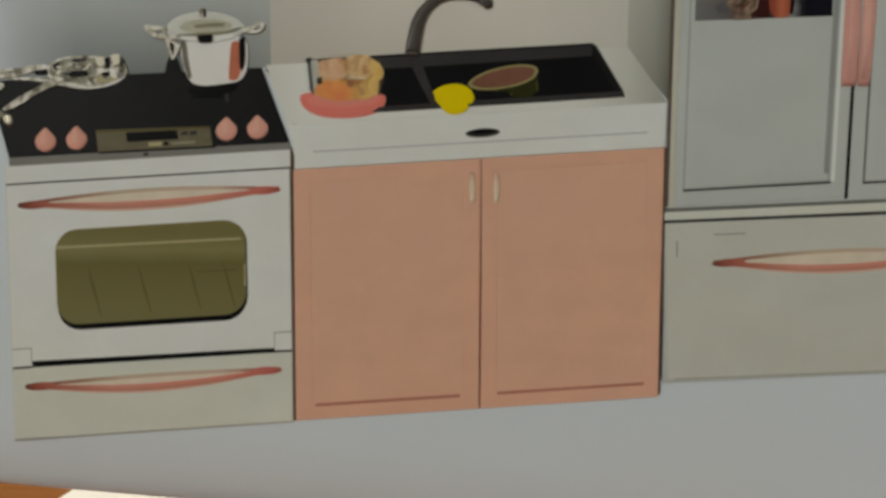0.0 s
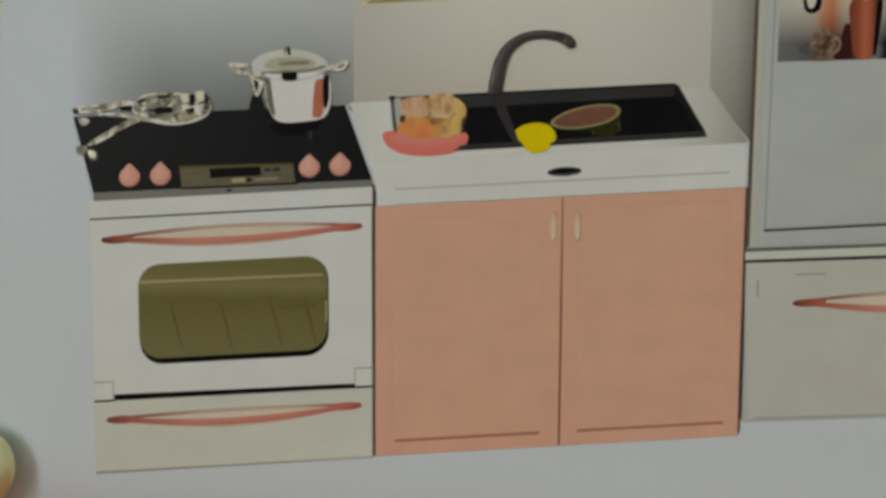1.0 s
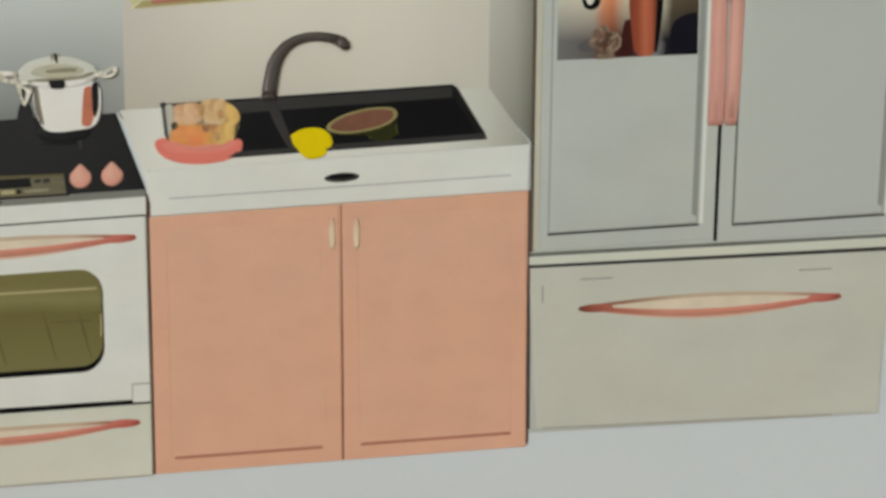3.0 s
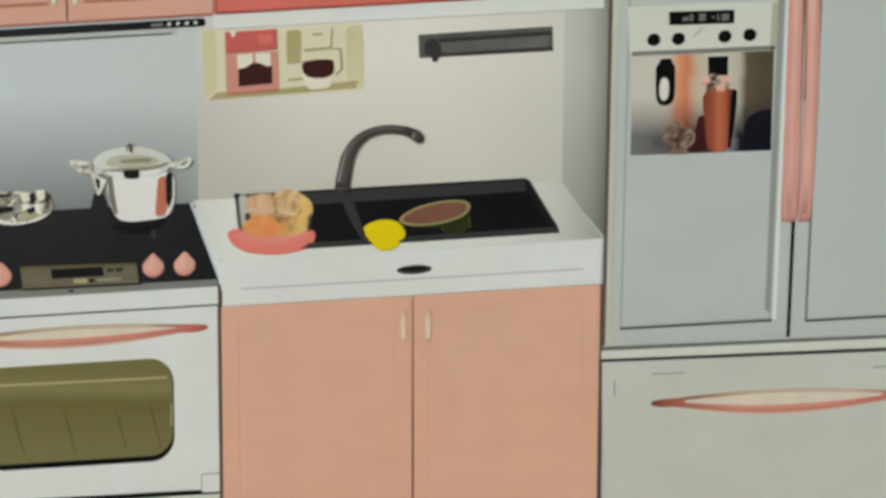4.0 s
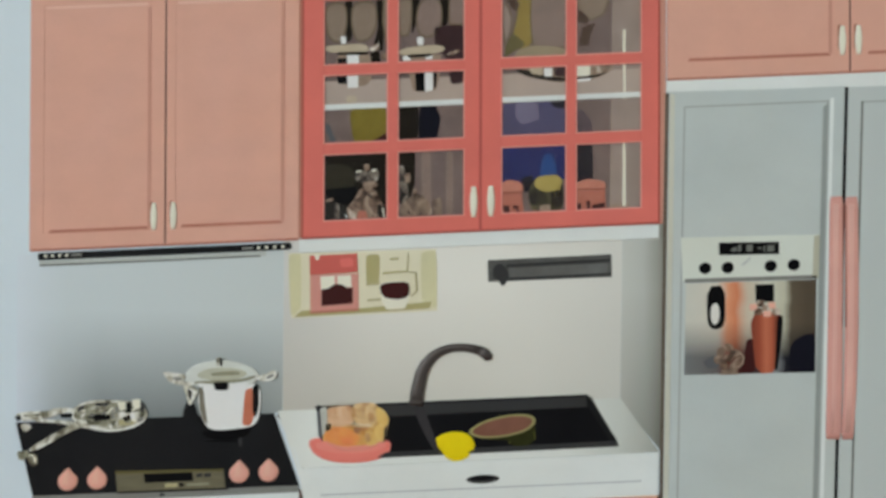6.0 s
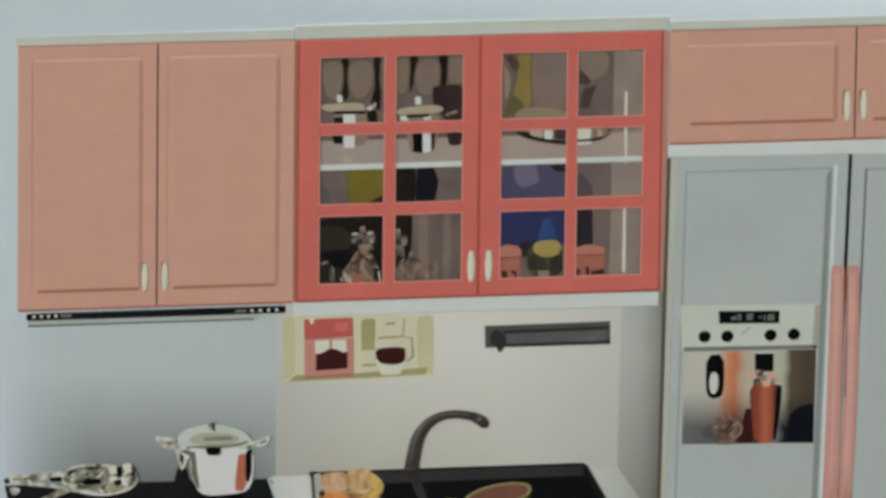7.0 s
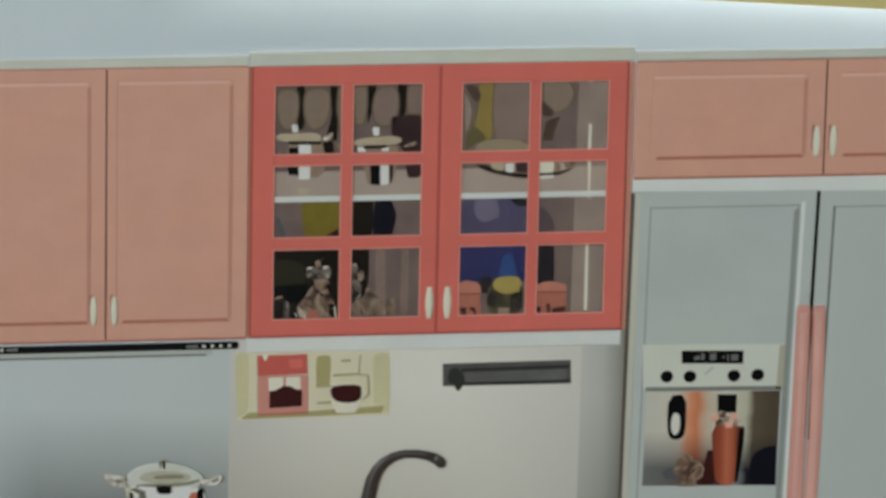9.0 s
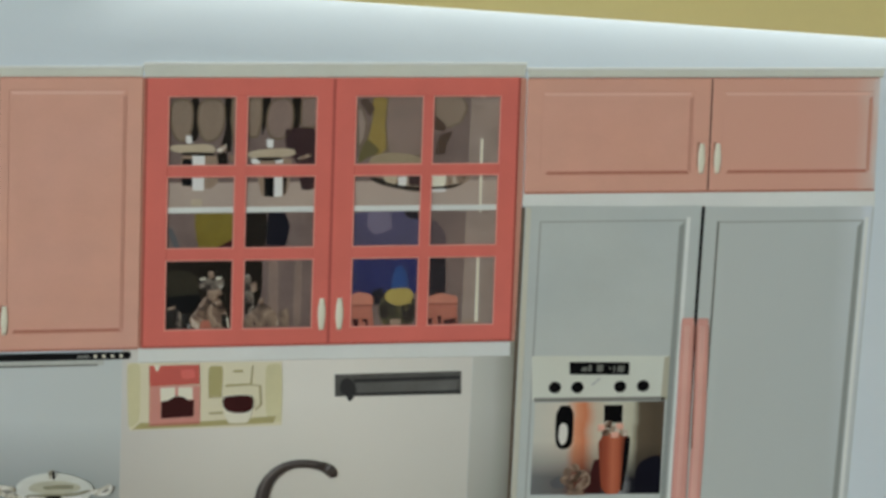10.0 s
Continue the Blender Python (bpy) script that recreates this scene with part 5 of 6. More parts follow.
for d, a, b, lo, hi in ((ld, lambda w: near(w) + 5.6 + 0.009 * (w + 110), lambda w: mid(w) - 7.6, -110.2, 82.6), (rd, lambda w: mid(w) + 6.6, lambda w: far(w) - 4.2, -111.6, 81.6)):
    o, i = fquad(a, lo, b, hi), inset(fquad(a, lo, b, hi), 0.8)
    part("groove", ringplate(o, i, 1.7, 1.96, 0.08), surface("door line print", (158, 163, 162), vary=0.08) if d is ld else bpy.data.materials["door line print"], d, "grey groove round the door panel")
    q = inset(fquad(a, lo, b, hi), 0.9)
    bm = rings([[P(u, w, 1.8) for u, w in q], [P(u, w, 1.95) for u, w in inset(q, 0.3)], [P(u, w, 2.35) for u, w in inset(q, 3.0)], [P(u, w, 2.4) for u, w in inset(q, 3.4)]])
    part("panel", bm, STEEL_DOOR if d is ld else FADE_DOOR, d)
    # the groove's shade, laid on as a grey plate
    part("groove_shade", slab([(b(lo + 4) - 2.6, lo + 4), (b(lo + 4) - 0.4, lo + 3), (b(hi) - 0.4, hi - 1), (b(hi) - 2.6, hi - 3)], 1.7, 2.5, 0.1), GROOVE_GREY, d, "groove's grey painted shade down the panel's side")
    part("side_light", slab([(b(lo) + 0.6, lo), (b(lo) + 2.2, lo), (b(hi) + 2.2, hi + 1), (b(hi) + 0.6, hi + 1)], 1.7, 2.1, 0.1), WHITE, d, "pale line beside the groove")
    if d is rd:
        part("side_line", slab([(a(lo) - 0.2, lo), (a(lo) + 0.7, lo), (a(hi) + 0.7, hi), (a(hi) - 0.2, hi)], 1.7, 2.1, 0.05), LINE, d, "grey line down the panel's edge")
    part("shadow_gap", slab([(a(lo), lo - 0.6), (b(lo) + 0.5, lo - 0.9), (b(lo) + 0.5, lo), (a(lo), lo + 0.3)], 1.7, 2.06, 0.04), SOOT, d, "dark line at the foot of the panel")
for d, path in ((ld, [(166.0, 38.4, 2.5), (166.0, 35.0, 3.0), (165.8, 5.0, 3.15), (165.5, -20.0, 3.3), (165.1, -50.2, 3.4), (164.7, -67.0, 3.4), (164.6, -70.0, 2.9)]),
                (rd, [(172.5, 38.0, 2.4), (172.5, 34.6, 2.9), (172.7, 4.6, 3.0), (172.6, -20.4, 2.95), (171.8, -50.6, 2.8), (170.8, -67.4, 2.7), (170.7, -70.4, 2.2)])):
    hd = part("handle", tube(path, 2.6, 12, 0.3), HANDLE, d, "long rose door handle", True)
    part("handle_face", tube([(u - 0.2, w, r * 0.62) for u, w, r in path[1:-1]], 3.0, 10, 0.3), HANDLE_PALE, hd, "paler rose handle face", True)
    part("handle_shade", tube([(u + (2.6 if d is ld else -2.5), w, 0.5) for u, w, r in path[1:4]], 3.0, 6, 0.3), HANDLE_DARK, hd, "darker rose side", True)
disp = part("control_panel", slab([(98.7, 3.2), (157.5, 2.1), (158.5, 21.6), (98.0, 22.8)], 2.2, 2.7, 0.3), CREAM, ld, "off-white dispenser control panel")
part("panel_side", slab([(155.5, 1.7), (158.2, 2.1), (158.7, 21.4), (156.3, 21.0)], 2.5, 2.9, 0.1), PANEL_SHADE, disp, "grey shaded side of the panel")
part("display", slab([(114.8, 14.2), (141.0, 13.5), (141.0, 19.1), (114.6, 19.8)], 2.6, 2.85, 0.1), INK, disp, "black dispenser display")
for pts in ([(120.0, 15.5), (122.5, 15.6), (122.5, 17.6), (120.0, 17.0)], [(123.0, 15.3), (124.4, 15.5), (124.4, 18.3), (123.0, 18.4)], [(126.7, 15.2), (129.4, 15.3), (129.4, 18.4), (126.7, 18.2)], [(131.9, 16.2), (133.1, 16.1), (133.1, 16.9), (131.9, 17.0)], [(134.1, 14.8), (134.8, 14.8), (134.8, 17.6), (134.1, 17.6)], [(135.8, 14.8), (138.8, 14.9), (138.8, 17.7), (135.8, 17.6)]):
    part("digit", slab(pts, 2.8, 2.95, 0.05), LINE, disp)
for ku, kw in ((108.6, 8.6), (118.5, 8.4), (137.3, 8.3), (147.4, 8.4)):
    part("knob", pillow(oval(ku, kw, 2.75, 2.6, 18), 2.6, 3.3, 4), INK, disp, "round black dispenser knob", True)
part("mark", slab([(124.0, 9.2), (127.9, 12.6), (128.9, 12.0), (125.5, 9.1)], 2.6, 2.8, 0.03), WALL_GREY, disp)
part("lip", slab([(99.7, 2.4), (157.5, 1.6), (157.5, 3.4), (99.7, 4.2)], 2.2, 2.9, 0.2), GREY, ld, "grey lip under the controls")
# recess shade is put into its colour: darker tones blended in low
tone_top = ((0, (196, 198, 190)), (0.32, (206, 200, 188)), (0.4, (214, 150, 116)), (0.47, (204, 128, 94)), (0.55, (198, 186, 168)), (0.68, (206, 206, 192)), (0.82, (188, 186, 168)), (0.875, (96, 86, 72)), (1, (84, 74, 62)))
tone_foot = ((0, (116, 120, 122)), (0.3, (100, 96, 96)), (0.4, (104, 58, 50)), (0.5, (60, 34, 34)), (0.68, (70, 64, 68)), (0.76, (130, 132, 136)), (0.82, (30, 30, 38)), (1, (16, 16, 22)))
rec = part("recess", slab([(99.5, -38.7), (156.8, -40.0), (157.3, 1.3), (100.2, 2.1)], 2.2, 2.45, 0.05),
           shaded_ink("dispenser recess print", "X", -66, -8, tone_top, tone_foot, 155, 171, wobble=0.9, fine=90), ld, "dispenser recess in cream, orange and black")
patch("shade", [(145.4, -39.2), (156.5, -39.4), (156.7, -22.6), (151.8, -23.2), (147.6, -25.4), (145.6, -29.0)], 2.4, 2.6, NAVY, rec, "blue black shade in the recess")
ch = part("chute", slab(soft([(109.6, 0.4), (117.3, 0.6), (117.5, -13.8), (116.6, -17.8), (113.6, -19.2), (110.6, -18.1), (109.4, -14.0)], 1), 2.4, 2.9, 0.2), INK, rec, "black ice chute")
part("chute_hole", slab(soft([(112.6, -7.0), (114.8, -8.1), (115.0, -14.5), (113.3, -17.2), (111.6, -16.3), (110.8, -13.0), (111.3, -8.5)]), 2.8, 3.0, 0.1), WALL_CREAM, ch)
part("nozzle", slab([(130.9, -7.9), (138.8, -7.7), (138.8, 0.1), (130.6, 0.3)], 2.4, 2.9, 0.2), INK, rec, "black water nozzle")
glass = thing("drinking_glass", 135, -41.5, 2.5, "copper coloured drinking glass in the dispenser", "glass")
# the glass's shading is painted in: bright middle, dark edges
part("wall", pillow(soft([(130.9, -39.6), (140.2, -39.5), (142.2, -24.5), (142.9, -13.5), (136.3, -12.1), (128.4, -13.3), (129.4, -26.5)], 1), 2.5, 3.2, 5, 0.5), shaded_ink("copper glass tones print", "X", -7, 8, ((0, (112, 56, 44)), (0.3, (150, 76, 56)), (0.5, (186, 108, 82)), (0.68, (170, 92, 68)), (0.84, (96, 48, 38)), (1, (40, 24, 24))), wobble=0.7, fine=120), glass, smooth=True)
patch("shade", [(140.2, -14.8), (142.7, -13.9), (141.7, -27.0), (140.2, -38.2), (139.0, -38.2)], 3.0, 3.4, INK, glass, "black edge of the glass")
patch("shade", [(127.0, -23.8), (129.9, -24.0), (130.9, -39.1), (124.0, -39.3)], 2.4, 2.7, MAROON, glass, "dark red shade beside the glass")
for k, (u, w) in enumerate(((129.8, -9.8), (132.8, -8.4), (135.3, -10.6), (137.7, -9.4), (139.7, -12.3), (131.8, -11.9), (135.8, -12.9))):
    part("ice_cube", pillow(rbox(u - 1.7, w - 1.5, u + 1.7, w + 1.5, 0.6, 2), 3.0, 3.6, 3), CUT_ROSE if k % 3 else ROSE_PALE, glass, smooth=True)
ice = thing("crystal_cup", 121, -41.8, 2.5, "small clear crystal cup in the dispenser", "cup")
for k, (u, w) in enumerate(((115.5, -29.3), (119.0, -27.5), (122.0, -30.1), (123.5, -33.7), (121.0, -36.1), (117.0, -35.4), (114.6, -32.8), (119.0, -32.0))):
    part("facet", pillow(oval(u, w, 1.9, 2.4, 8, 40 * k), 2.5, 3.3, 3), CUT_ROSE if k % 2 else CUT_TAN, ice, smooth=True)
part("foot", slab([(115.1, -39.4), (123.5, -39.5), (122.0, -36.7), (116.5, -36.7)], 2.5, 3.1, 0.2), CUT_TAN, ice)
part("handle", tube([(123.4, -29.2, 0.5), (125.4, -31.8, 0.5), (124.9, -34.8, 0.5), (122.5, -36.7, 0.5)], 3.2, 8, 0.6), POT_TAN, ice, smooth=True)
patch("cup_shade", [(107.7, -33.0), (112.1, -30.7), (115.1, -33.4), (114.1, -36.3), (109.2, -36.1)], 2.4, 2.6, SHADE, ice)

part("seam", slab([(88.4, -119.0), (far(-119), -121.6), (far(-119), -120.2), (88.6, -117.4)], 0.9, 1.3, 0.05), LINE, fridge)
part("bar", slab([(88.3, -122.4), (far(-122), -125.4), (far(-122), -121.8), (88.4, -119.2)], 1.0, 1.8, 0.3), CREAM, fridge)
part("seam", slab([(88.2, -123.8), (far(-123), -127.2), (far(-123), -125.6), (88.4, -122.6)], 0.9, 1.35, 0.05), SOOT, fridge, "dark seam over the freezer drawer")
fz = part("freezer_drawer", slab([(91.2, -191.0), (far(-194) - 1, -194.6), (far(-127), -127.2), (88.6, -123.9)], 1.0, 2.0, 0.5), FREEZER, fridge)
part("foot_seam", slab([(94.0, -191.4), (215, -194.6), (215, -193.9), (94.0, -190.6)], -0.2, 2.06, 0.04), FAINT_LINE, fridge)
part("edge", slab([(88.0, -191), (89.2, -191), (88.5, -124), (87.4, -124)], -0.2, 0.9, 0.05), SOOT, fridge)
part("groove", slab([(109.6, -130.2), (123, -130.5), (123, -129.9), (109.6, -129.6)], 1.9, 2.05, 0.03), GROOVE_GREY, fz)
part("groove", slab([(200, -133.0), (213.6, -133.3), (213.6, -132.7), (200, -132.4)], 1.9, 2.05, 0.03), GROOVE_GREY, fz)
part("groove", slab(box(93.6, -138.5, 94.2, -131.5), 1.9, 2.05, 0.03), GROOVE_GREY, fz)
bow_handle(fz, 109.8, -141.8, 217.0, -144.4, 3.2, 3.4, 3.2, 1.9, FREEZER_BOW, BOW_EDGE, "rose bowed freezer handle")

# ---- dishes in the glazed cupboard ----
def dish(name, pts, h, material, label, category, h0=0.3):
    """A piece of crockery, or a plain dark patch, in the cupboard: a rounded body with a thin rim line."""
    t = thing(name, sum(p[0] for p in pts) / len(pts), min(p[1] for p in pts), h0, label, category)
    line = soft(pts)
    part("body", slab(line, h0, h, 0.12), material, t)
    if category == "plate":
        part("rim", ringplate(line, inset(line, 0.7), h0, h + 0.1, 0.06), PLATE_RIM, t)
    return t


for pts, m in (([(-61.4, 137.4), (-52.5, 137.5), (-51.0, 131.5), (-51.9, 122.4), (-54.8, 118.0), (-59.5, 119.9), (-61.5, 126.4)], PLATE), ([(-49.1, 137.6), (-38.3, 137.5), (-37.4, 128.0), (-39.5, 120.7), (-44.7, 118.1), (-48.2, 120.0), (-50.2, 127.8)], PLATE),
               ([(-35.1, 137.8), (-32.2, 137.9), (-32.1, 111.0), (-34.1, 118.3), (-35.7, 128.0)], PLATE), ([(-28.4, 137.9), (-21.9, 138.0), (-21.9, 127.0), (-23.5, 120.4), (-27.9, 120.3)], PLATE),
               ([(-18.3, 137.8), (-9.1, 138.0), (-7.9, 127.2), (-10.5, 120.5), (-15.7, 119.0), (-19.5, 121.4), (-20.8, 128.7)], PLATE_MAUVE), ([(-5.5, 138.0), (2.7, 138.1), (2.4, 124.6), (-5.8, 124.5)], PLATE_MAUVE)):
    dish("dinner_plate", pts, 0.8, m, "taupe dinner plate standing upright in the cupboard", "plate")
# shade between the standing plates, painted as dark strips
for pts in ([(-52.8, 138.0), (-48.9, 138.1), (-49.1, 120.0), (-52.0, 118.5)], [(-38.5, 138.3), (-34.9, 138.3), (-34.8, 113.4), (-39.8, 115.8), (-37.3, 125.6)], [(-22.2, 138.5), (-18.1, 138.6), (-20.4, 125.8), (-22.1, 120.4)], [(-9.4, 138.7), (-5.3, 138.8), (-5.8, 124.6), (-9.2, 124.5)]):
    patch("shade", pts, 0.3, 0.55, UMBER, gc, "painted shade between the plates")


def shelf_pot(u, w, label, body, black, white, lid, under, knob, handle):
    """A small lidded pot with hard bright and black reflections."""
    p = thing("cooking_pot", u, w, 0.8, label, "pot")
    patch("body", body, 0.8, 1.2, POT_TAN, p)
    for name, rows, m in (("black_reflection", black, INK), ("white_reflection", white, POT_WHITE)):
        for pts in rows:
            part(name, slab(pts, 1.1, 1.3, 0.05), m, p)
    ld = patch("lid", lid, 0.9, 1.5, LID_TAN, p)
    patch("lid_shade", under, 1.3, 1.55, UMBER, ld)
    patch("lid_knob", knob, 1.2, 1.7, POT_WHITE, ld)
    patch("handle", handle, 0.9, 1.6, CUT_ROSE, p)


shelf_pot(-51.4, 96.6, "small chrome pot with lid on the cupboard shelf", [(-56.8, 113.1), (-40.6, 113.3), (-40.1, 101.1), (-43.4, 98.1), (-55.1, 99.5)],
          ([(-55.8, 111.4), (-51.4, 111.4), (-51.3, 107.8), (-55.6, 107.7)], [(-56.2, 103.8), (-51.4, 103.9), (-51.2, 99.5), (-55.5, 99.7)]), ([(-51.5, 113.4), (-46.2, 113.5), (-46.0, 107.9), (-51.3, 107.8)], [(-51.4, 104.4), (-46.3, 104.4), (-46.3, 97.6), (-51.1, 97.6)]),
          [(-61.5, 117.4), (-51.9, 117.5), (-44.2, 117.9), (-41.2, 115.7), (-43.0, 113.2), (-51.7, 113.6), (-60.9, 114.5)], [(-56.1, 114.3), (-42.1, 114.0), (-41.5, 112.5), (-55.6, 112.8)], [(-54.5, 121.4), (-52.0, 121.4), (-51.7, 118.0), (-54.1, 118.0)], [(-41.6, 114.7), (-38.8, 117.2), (-36.9, 117.7), (-37.0, 114.8), (-39.2, 113.8)])
shelf_pot(-17.6, 93.6, "larger chrome pot with lid on the cupboard shelf", [(-26.5, 111.5), (-8.2, 111.7), (-9.6, 100.2), (-11.5, 94.5), (-21.4, 94.7), (-22.9, 101.3)],
          ([(-20.7, 104.7), (-16.3, 104.8), (-16.1, 94.5), (-20.2, 94.9)], [(-12.4, 103.8), (-10.7, 103.9), (-11.1, 96.5), (-12.0, 95.5)]), ([(-16.3, 104.8), (-12.7, 104.8), (-12.5, 94.8), (-16.1, 94.5)], [(-26.3, 111.0), (-22.7, 111.6), (-22.6, 109.1), (-25.9, 109.1)], [(-15.9, 111.1), (-12.5, 110.7), (-12.9, 109.2), (-15.8, 109.2)]),
          [(-28.1, 113.9), (-22.8, 115.2), (-10.3, 115.9), (-6.8, 114.4), (-8.2, 112.2), (-17.8, 111.6), (-27.5, 111.5)], [(-24.1, 111.8), (-13.0, 111.9), (-13.9, 110.4), (-23.6, 110.3)], [(-19.9, 119.6), (-17.0, 119.7), (-16.8, 116.0), (-19.5, 116.0)], [(-6.7, 110.8), (-4.3, 112.3), (-0.8, 113.5), (-0.5, 112.1), (-3.8, 110.8)])
patch("reflection", [(-51.7, 93.9), (-46.9, 93.9), (-47.0, 90.8), (-51.6, 90.7)], 0.7, 0.85, LID_TAN, gc, "pot's reflection on the shelf")
dish("dark_patch", [(-41.1, 113.8), (-36.8, 114.3), (-36.1, 108.0), (-40.4, 107.9)], 1.0, UMBER, "dark brown cup on the cupboard shelf", "cup")
dish("shot_glass", [(-36.0, 112.9), (-32.6, 113.2), (-32.5, 110.0), (-35.6, 109.9)], 1.1, CUT_ROSE, "tiny clear glass beside the dark cup", "glass")
dish("mug", [(-12.1, 124.4), (1.8, 125.1), (1.7, 97.6), (-4.6, 97.3), (-6.1, 108.8), (-11.7, 116.1)], 0.9, PLUM, "dark plum mug behind the chrome pot", "mug")
dish("canister", [(-50.5, 88.3), (-33.3, 88.5), (-32.8, 71.8), (-48.4, 71.7)], 1.0, OCHRE, "olive yellow canister below the shelf", "canister")
dish("dark_patch", [(-32.8, 76.7), (-32.6, 71.3), (-42.8, 71.3), (-38.0, 73.8)], 1.15, MAROON, "dark red corner before the olive canister", "cup")
dish("canister", [(-29.2, 88.5), (-18.7, 88.6), (-19.2, 71.4), (-28.9, 71.4)], 0.9, UMBER, "dark brown canister below the shelf", "canister")
dish("mug", [(-18.5, 88.6), (-11.7, 88.7), (-8.7, 81.8), (-10.9, 71.5), (-19.2, 71.4)], 1.1, NAVY, "near-black mug below the shelf", "mug")
dish("grey_wedge", [(-62.1, 81.6), (-59.4, 81.4), (-55.6, 71.7), (-58.3, 71.6)], 0.9, SHADE, "grey wedge below the shelf", "dish")
# shade in the lower corner, painted as a dark sheet
part("corner_shade", slab([(-64.5, 68.2), (-32.4, 68.4), (-32.0, 36.6), (-63.8, 36.5)], 0.3, 0.6, 0.05), UMBER, gc, "sheet of painted shade in the cupboard's lower corner")
# dark background patches, each built as a piece of its own
dish("black_backdrop", [(-62.8, 61.9), (-57.0, 63.4), (-49.7, 61.9), (-47.0, 56.6), (-49.2, 50.2), (-56.0, 49.2), (-62.9, 50.9)], 0.85, OLIVE_BLACK, "dark olive patch at the back of the cupboard", "pan", 0.5)
dish("black_backdrop", [(-62.9, 51.6), (-46.9, 52.7), (-45.2, 47.3), (-50.9, 44.4), (-62.7, 45.8)], 0.9, INK, "black band at the back of the cupboard", "pan", 0.5)
dish("dark_patch", [(-29.5, 68.4), (-20.3, 68.5), (-20.5, 52.3), (-22.7, 45.9), (-29.0, 45.9)], 0.8, UMBER, "dark patch at the back of the cupboard", "cup")
for pts in ([(-17.8, 67.0), (-13.4, 67.1), (-13.0, 37.6), (-17.4, 37.6)], [(-6.6, 67.1), (-3.2, 67.1), (-3.3, 37.7), (-6.7, 37.7)]):
    patch("board_stripe", pts, 0.3, 0.5, PLATE_MAUVE, gc)


def crystal(u, w, label, pieces):
    """Cut crystal made of stacked faceted pieces."""
    t = thing("crystal_pot", u, w, 0.6, label, "crystal pot")
    for name, pts, m in pieces:
        part(name, pillow(soft(pts, 1), 0.6, 1.5, 3, 0.5), m, t, smooth=True)


crystal(-42.6, 38.2, "clear crystal pot with a stopper in the cupboard", (
    ("belly", [(-52.2, 41.9), (-48.5, 45.8), (-46.3, 50.3), (-43.4, 52.2), (-39.0, 51.3), (-36.4, 46.9), (-34.7, 42.5), (-34.0, 37.1), (-50.1, 37.1)], CUT_ROSE), ("pink_glow", [(-47.4, 42.4), (-41.1, 42.7), (-41.3, 37.6), (-47.2, 37.6)], JAR),
    ("neck", [(-44.0, 54.7), (-38.7, 55.2), (-37.1, 52.3), (-40.9, 50.8), (-43.9, 51.7)], CUT_ROSE), ("neck_shade", [(-43.3, 49.3), (-40.4, 49.3), (-38.3, 45.9), (-41.2, 46.4)], INK),
    ("stopper", [(-47.6, 58.5), (-44.2, 60.0), (-41.7, 58.1), (-37.9, 60.1), (-36.4, 58.1), (-38.1, 53.7), (-44.4, 53.7), (-47.4, 55.1)], CUT_GLASS), ("stopper_shade", [(-43.6, 57.6), (-41.6, 56.6), (-42.5, 54.7), (-44.5, 55.6)], INK),
    ("finial", [(-43.8, 62.2), (-41.4, 62.5), (-40.8, 59.6), (-43.2, 59.1)], CUT_ROSE), ("glint", [(-47.1, 59.5), (-44.7, 59.8), (-44.6, 58.8), (-47.1, 58.6)], IVORY), ("glint", [(-40.3, 59.8), (-37.9, 60.1), (-37.8, 58.9), (-40.3, 58.6)], IVORY),
    ("foot", [(-38.2, 44.9), (-35.3, 44.0), (-34.0, 37.6), (-38.0, 38.6)], BLACK_GLASS), ("glint", [(-35.7, 42.5), (-34.7, 42.5), (-34.0, 37.6), (-34.7, 37.6)], IVORY)))
crystal(-25.5, 38.2, "small clear crystal pot behind the mullion", (
    ("belly", [(-28.1, 37.1), (-27.9, 42.0), (-23.7, 46.0), (-19.9, 48.4), (-15.9, 46.0), (-13.3, 42.6), (-12.5, 37.2)], CUT_TAN), ("stem", [(-28.7, 60.6), (-25.8, 61.1), (-24.5, 54.8), (-23.3, 48.4), (-24.1, 44.5), (-27.9, 43.5)], CUT_GLASS),
    ("arm", [(-25.6, 57.2), (-22.7, 57.7), (-22.5, 53.8), (-25.4, 52.3)], CUT_ROSE), ("knob", [(-21.7, 50.1), (-19.7, 50.4), (-19.3, 47.2), (-21.3, 47.0)], CUT_ROSE), ("shade", [(-24.0, 43.0), (-22.6, 43.0), (-22.6, 38.1), (-23.8, 38.1)], PLUM)))
